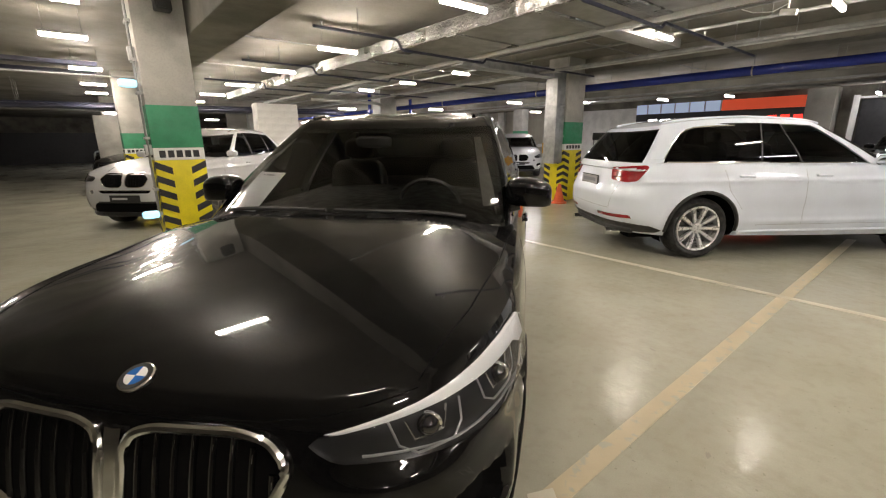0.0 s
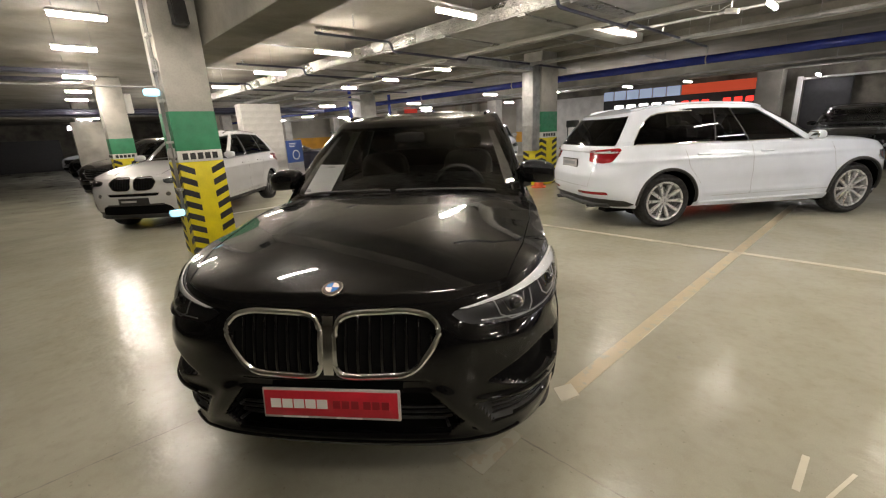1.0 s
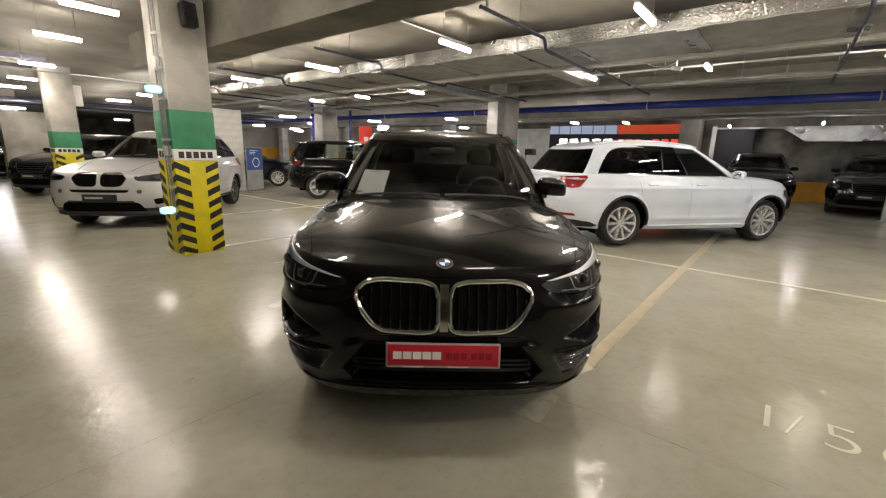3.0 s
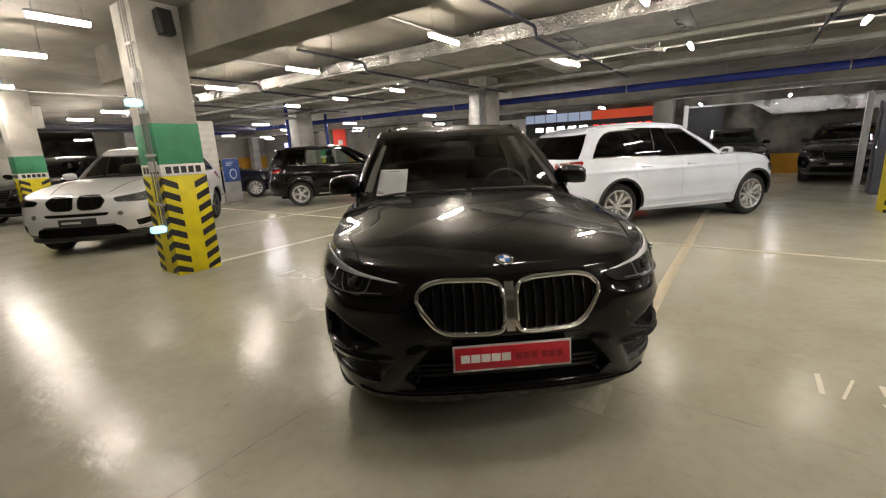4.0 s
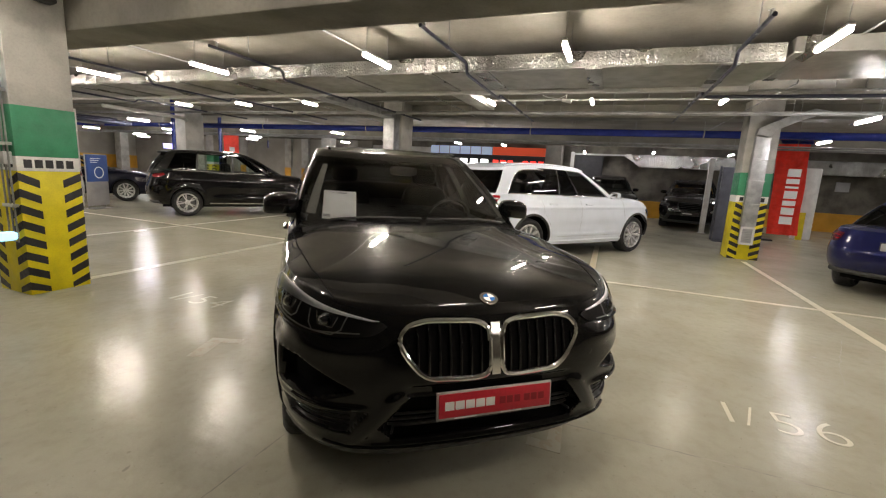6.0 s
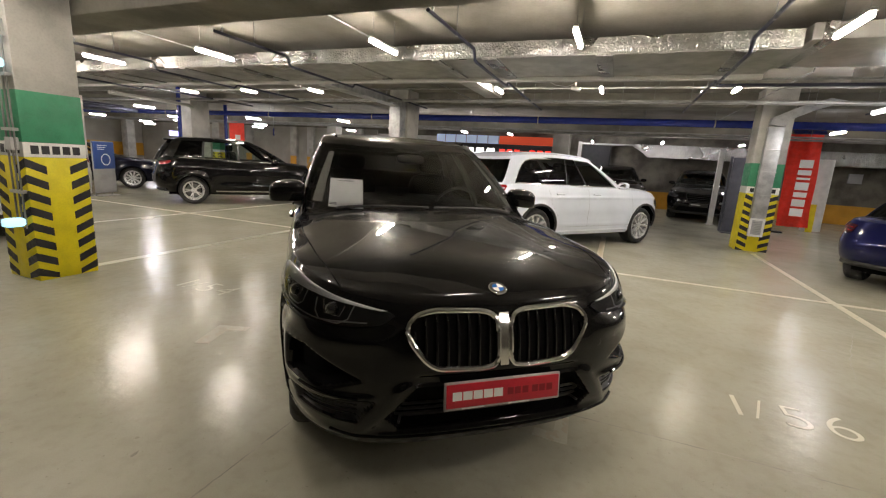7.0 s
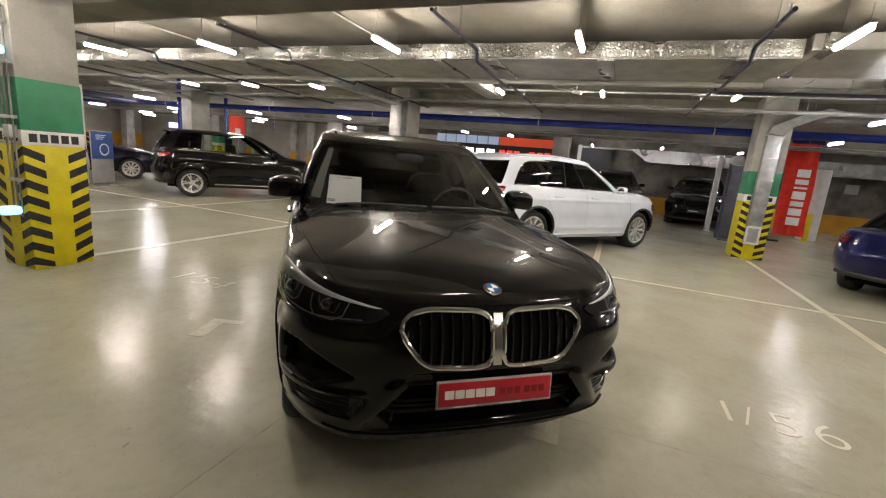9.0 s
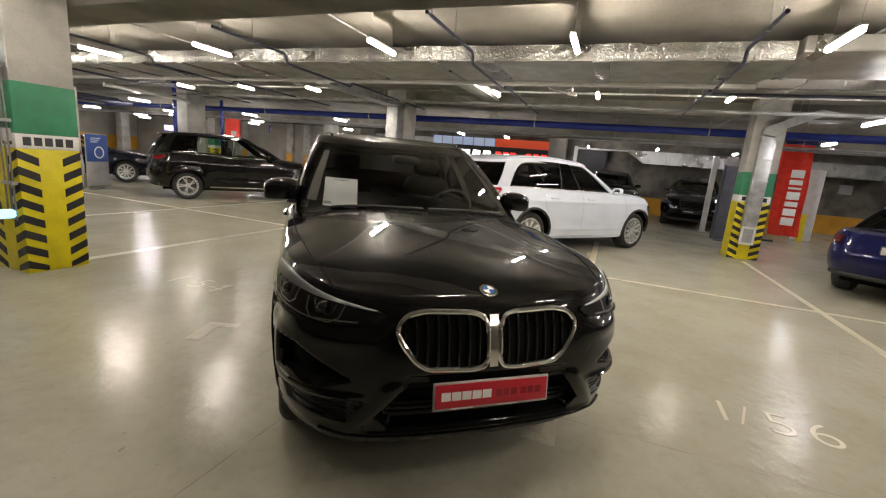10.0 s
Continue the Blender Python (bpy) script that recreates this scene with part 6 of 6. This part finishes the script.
# plain cylinder standing in for a whitish brick pillar
t = thing("roll_container", "round white stand-in for a whitish brick pillar, with a yellow safety board before it", "rolled sheet", pose(10.1, -5.95, 0))
part("roll", a_tube([(0.1, 0.0, 0), (0.1, 0.02, 2.2)], 0.26, 20), M_WHITE, t, "white cylinder in place of the brick pillar")
t = solo("warning_board", a_box(-0.02, 0.02, -0.09, 0.09, 0, 0.85, bevel=0.02), M_YELLOW, "yellow folding warning board on the floor", "warning sign", m=pose(9.6, -5.72, 0, 0, 4, 0))
t = solo("wall_box", a_box(13.9, 13.995, -8.45, -8.05, 1.55, 1.9, bevel=0.01), M_GREYBOARD, "grey electrical box on the dark wall", "electrical box")

# information stand beside the white SUV
t = thing("display_stand", "blue information board on a grey stand by the cars", "display stand", pose(0.78, 12.7, 0, 0, 0, 20))
part("board", a_box(-0.32, 0.36, -0.03, 0.0, 0.72, 1.42, bevel=0.008), M_STANDBLUE, t, "blue board with white ring")
part("ring", lathe([(0.13, 0.0), (0.155, 0.0), (0.155, 0.004), (0.13, 0.004), (0.13, 0.0)], "y", 32), M_PLATE_WHITE, t).matrix_basis = pose(0.05, -0.036, 0.96)
for i in range(3):
    part("print_bar", a_box(-0.2, 0.12 - i * 0.05, -0.034, -0.03, 1.32 - i * 0.05, 1.335 - i * 0.05), M_PLATE_WHITE, t, "", None)
part("back_board", a_box(-0.34, 0.38, 0.0, 0.02, 0.08, 1.44, bevel=0.006), M_GREYBOARD, t)
for s in (-0.27, 0.27):
    part("leg", a_tube([(s, 0.05, 0), (s, 0.02, 1.42)], 0.016, 8), M_GREYPIPE, t)
part("foot", a_box(-0.3, 0.3, -0.15, 0.2, 0, 0.015), M_GREYPIPE, t)

# white block pier behind the white SUV
pier = structure("wall_pier_white", a_box(-0.46, 0.81, 13.38, 13.86, 0, 2.6), M_PIER, "white painted block pier")
block_a = to_mesh("block", a_box(-0.208, 0.208, -0.010, 0.0, -0.097, 0.097, bevel=0.004), M_PIER)
block_b = to_mesh("block", a_box(-0.103, 0.103, -0.010, 0.0, -0.097, 0.097, bevel=0.004), M_PIER)
for r in range(13):
    xs = [(-0.255, block_a), (0.165, block_a), (0.585, block_a)] if r % 2 else [(-0.36, block_b), (-0.045, block_a), (0.375, block_a), (0.69, block_b)]
    for x, me in xs:
        o = new("block", me)
        o.parent = pier
        o.location = (x + random.uniform(-0.004, 0.004), 13.38 + random.uniform(-0.002, 0.002), 0.1 + r * 0.2)
structure("wall_box_grey", a_box(-4.36, -3.26, 17.6, 17.9, 0.0, 2.33), M_COL, "grey boarded box")
# solid near-black box; its colour stands in for the unlit depth of the bay
structure("dark_bay", a_box(-15.9, -3.7, 41.0, 41.9, 0.0, 2.15), M_BLACKWALL, "black box standing for the unlit end opening")

# far banner and lit sign
t = thing("banner", "red hanging banner far off with a white letter", "banner", pose(11.6, 19.6, 0))
part("cloth", a_box(-0.5, 0.5, -0.01, 0.01, 1.72, 2.95), M_BANNER, t, "", None)
part("letter_bar", a_box(-0.15, 0.2, -0.02, -0.01, 1.95, 2.2), M_PLATE_WHITE, t, "", None)
part("pole", a_tube([(0.5, 0.02, 0), (0.5, 0.02, 3.0)], 0.02, 8), M_GREYPIPE, t)
t = thing("lit_sign", "small violet lit sign hanging far off", "sign", pose(10.0, 22.0, 0))
part("box", a_box(-0.55, 0.45, -0.05, 0.05, 1.92, 2.18, bevel=0.01), M_VIOLET_GLOW, t)
part("hanger", a_tube([(0, 0, 2.18), (0, 0, CEIL)], 0.01, 6), M_GREYPIPE, t)
t = thing("direction_sign", "dark blue hanging direction sign with a white arrow", "sign", pose(7.7, 13.35, 0, 0, 0, 42))
part("panel", a_box(-0.30, 0.30, -0.02, 0.02, 2.08, 2.36, bevel=0.006), M_BANNER_BLUE, t)
part("arrow", prism([(-0.12, 2.12), (-0.06, 2.12), (-0.06, 2.22), (-0.02, 2.22), (-0.09, 2.31), (-0.16, 2.22), (-0.12, 2.22)], -0.027, -0.02), M_PLATE_WHITE, t, "white arrow", None)
part("print_bar", a_box(0.04, 0.24, -0.026, -0.02, 2.18, 2.26), M_PLATE_WHITE, t, "", None)
for hx in (-0.25, 0.25):
    part("hanger", a_tube([(hx, 0, 2.36), (hx, 0, CEIL)], 0.006, 6), M_GREYPIPE, t)
structure("far_wall", a_box(3.0, 13.99, 31.0, 31.2, 0, CEIL), M_FARWALL, "far garage wall")
structure("trim_orange_far", a_box(3.0, 13.99, 30.99, 31.0, 0.6, 1.45), M_ORANGE, "orange painted lower wall")


# column fittings
def light_box(x, y, z, label):
    t = thing("light_box", label, "light fitting", pose(x, y, z), "column light boxes")
    part("panel", blob(0, -0.012, 0, 0.088, 0.045, 0.045, 0.55, 0.6), M_SIGNLAMP, t, "pale cyan lit face")
    part("case", a_box(-0.075, 0.09, 0.012, 0.05, -0.04, 0.04, bevel=0.008), M_GREYPLAST, t)
    part("bracket", a_box(0.05, 0.135, 0.02, 0.05, -0.02, 0.02), M_GREYPLAST, t, "", None)


light_box(-4.335, 5.32, 2.11, "small lit box on the column's side")
light_box(-4.335, 5.32, 0.62, "small lit box low on the column's side")
t = thing("conduit", "grey conduits clipped to the column edge", "conduit")
for dx, y in ((-0.035, 5.30), (-0.035, 5.36), (-0.03, 5.45)):
    part("pipe", a_tube([(-4.208 + dx, y, 0.55), (-4.208 + dx, y, CEIL)], 0.009, 8), M_GREYPIPE, t)
for z in (0.9, 1.5, 2.0, 2.35, 2.75):
    part("clip", a_box(-4.262, -4.212, 5.28, 5.47, z, z + 0.03), M_GREYPLAST, t, "", None)
part("junction_box", a_box(-4.28, -4.212, 5.30, 5.40, 2.36, 2.50, bevel=0.006), M_GREYPLAST, t)
part("junction_box", a_box(-4.28, -4.212, 5.30, 5.40, 1.32, 1.44, bevel=0.006), M_GREYPLAST, t)
t = thing("loudspeaker", "black wall loudspeaker on a bracket high on the column", "loudspeaker", pose(-3.915, 5.25, 2.99, -8, 0, 6))
part("case", a_box(-0.085, 0.085, -0.15, -0.03, -0.13, 0.15, bevel=0.02), M_PLASTIC, t)
part("grille", a_box(-0.07, 0.07, -0.158, -0.15, -0.115, 0.135, bevel=0.004), M_PLASTIC, t)
part("bracket", a_box(-0.03, 0.03, -0.03, 0.02, -0.05, 0.05), M_PLASTIC, t)
t = thing("junction_box", "white electrical box high on the far column", "electrical box", pose(-3.39, 13.5, 2.35))
part("case", a_box(0, 0.16, -0.02, 0.2, 0, 0.5, bevel=0.01), M_WHITE, t)
# black spotlight on a stand behind the white car
t = thing("floor_spotlight", "black spotlight on a thin stand behind the white car", "spotlight", pose(5.0, 5.05, 0))
part("pole", a_tube([(0, 0.1, 0), (0, 0.1, 1.5)], 0.012, 8), M_PLASTIC, t)
part("head", a_box(-0.13, 0.13, -0.17, 0.08, 1.42, 1.60, bevel=0.03), M_PLASTIC, t)
for a in range(3):
    part("leg", a_tube([(0, 0.1, 0.35), (0.35 * math.cos(2.1 * a), 0.1 + 0.35 * math.sin(2.1 * a), 0.01)], 0.010, 6), M_PLASTIC, t)
t = solo("traffic_cone", lathe([(0.0001, 0.45), (0.03, 0.45), (0.13, 0.03), (0.18, 0.03), (0.18, 0.0), (0.0001, 0.0)], "z", 24), M_CONE, "small orange cone at a column's foot", "traffic cone", m=pose(3.6, 5.1, 0))


# ---- floor writing and marks ----
def floor_text(txt, x, y, ang, size, mat):
    cu = bpy.data.curves.new("floor_number", "FONT")
    cu.offset = -0.006
    cu.body, cu.size, cu.extrude, cu.align_x = txt, size, 0.0008, "CENTER"
    ob = bpy.data.objects.new("tmp", cu)
    scene.collection.objects.link(ob)
    dg = bpy.context.evaluated_depsgraph_get()
    me = bpy.data.meshes.new_from_object(ob.evaluated_get(dg))
    bpy.data.objects.remove(ob)
    me.materials.clear()
    me.materials.append(mat)
    o = new("floor_number", me)
    o.matrix_basis = pose(x, y, 0.0022, 0, 0, ang)
    return tagged(o, "pale painted bay number on the floor", "floor marking", "floor numbers", "structure")


for txt, y0, mat in (("1/56", 0.0, M_MARK), ("1/54", 5.10, M_MARK_WORN)):
    for ch, y in zip(txt, (-1.035, -1.16, -1.36, -1.59)):
        floor_text(ch, -3.615, y + y0, -90, 0.405, mat)
for x, y, a in ((-4.30, 2.70, 20),):
    tagged(solo("floor_mark", prism([(-0.18, -0.05), (0.1, -0.05), (0.1, -0.2), (0.18, -0.2), (0.18, 0.06), (-0.18, 0.06)], 0.0, 0.0025, "z"), M_STAIN, "worn corner mark taped on the floor", "floor marking", m=pose(x, y, 0, 0, 0, a), smooth=None), kind="structure")
tagged(solo("floor_mark", prism([(-0.14, -0.06), (0.05, -0.09), (0.14, 0.0), (0.06, 0.08), (-0.1, 0.06)], 0.0, 0.0025, "z"), M_MARK, "pale worn patch on the floor", "floor marking", m=pose(-0.98, 8.44, 0), smooth=None), kind="structure")

tagged(solo("floor_mark", prism([(-0.10, -0.03), (0.02, -0.075), (0.09, 0.02), (-0.02, 0.07)], 0.0, 0.004, "z"), M_MARK, "pale tape patch at the end of the bay line", "floor marking", m=pose(-3.63, 0.01, 0), smooth=None), kind="structure")

tagged(solo("floor_mark", prism([(-0.13, -0.05), (0.2, -0.03), (0.2, 0.035), (-0.05, 0.035), (-0.05, 0.14), (-0.13, 0.14)], 0.0, 0.0025, "z"), M_STAIN, "worn pale corner mark on the floor", "floor marking", m=pose(-4.30, 0.0, 0), smooth=None), kind="structure")

# hairline cracks and scuffs in the concrete
def floor_crack(x, y, ang, length, seed):
    rng = random.Random(seed)
    bm = bmesh.new()
    n = int(length / 0.06)
    off, rows = 0.0, []
    for i in range(n + 1):
        off += rng.uniform(-0.012, 0.012)
        w = 0.0022 * (0.4 + 0.6 * math.sin(math.pi * i / n)) * rng.uniform(0.6, 1.4)
        a = i * length / n
        rows.append([bm.verts.new((a, off - w, 0.0012)), bm.verts.new((a, off + w, 0.0012))])
    for A, B in zip(rows, rows[1:]):
        bm.faces.new((A[0], B[0], B[1], A[1]))
    tagged(solo("floor_crack", bm, M_CRACK, "fine dark hairline crack in the concrete floor", "crack", m=pose(x, y, 0, 0, 0, ang), smooth=None), kind="structure")


for k, (x, y, a, l) in enumerate(((-4.6, 3.0, 35, 0.9), (-2.6, -2.0, -20, 1.4))):
    floor_crack(x, y, a, l, 40 + k)


def floor_joint(x, y, ang, length, seed):
    """A saw-cut joint, filled with dirt, its edges worn."""
    rng = random.Random(seed)
    bm = bmesh.new()
    n = int(length / 0.035)
    rows = []
    for i in range(n + 1):
        w, o = rng.uniform(0.0022, 0.0058), rng.uniform(-0.0022, 0.0022)
        rows.append([bm.verts.new((i * length / n, o - w, 0.0014)), bm.verts.new((i * length / n, o + w, 0.0014))])
    for A, B in zip(rows, rows[1:]):
        bm.faces.new((A[0], B[0], B[1], A[1]))
    tagged(solo("floor_joint", bm, M_JOINT, "dirt-filled saw-cut joint in the concrete floor", "joint", m=pose(x, y, 0, 0, 0, ang), smooth=None), kind="structure")


floor_joint(-4.12, -5.5, 90, 6.9, 61)
floor_joint(-9.5, 1.38, 0, 5.4, 62)


def floor_scuff(x, y, ang, r, seed):
    rng = random.Random(seed)
    bm = bmesh.new()
    ring = [bm.verts.new((r * math.cos(q) * rng.uniform(0.5, 1.2), 0.4 * r * math.sin(q) * rng.uniform(0.5, 1.2), 0.0009)) for q in np.linspace(0, 2 * math.pi, 14, endpoint=False)]
    bm.faces.new(ring)
    tagged(solo("floor_scuff", bm, M_SCUFF, "small dark scuff on the concrete floor", "scuff", m=pose(x, y, 0, 0, 0, ang), smooth=None), kind="structure")


rng = random.Random(9)
for k in range(46):
    floor_scuff(rng.uniform(-6.1, 1.0), rng.uniform(-3.5, 5.0), rng.uniform(0, 180), rng.uniform(0.008, 0.032), 100 + k)
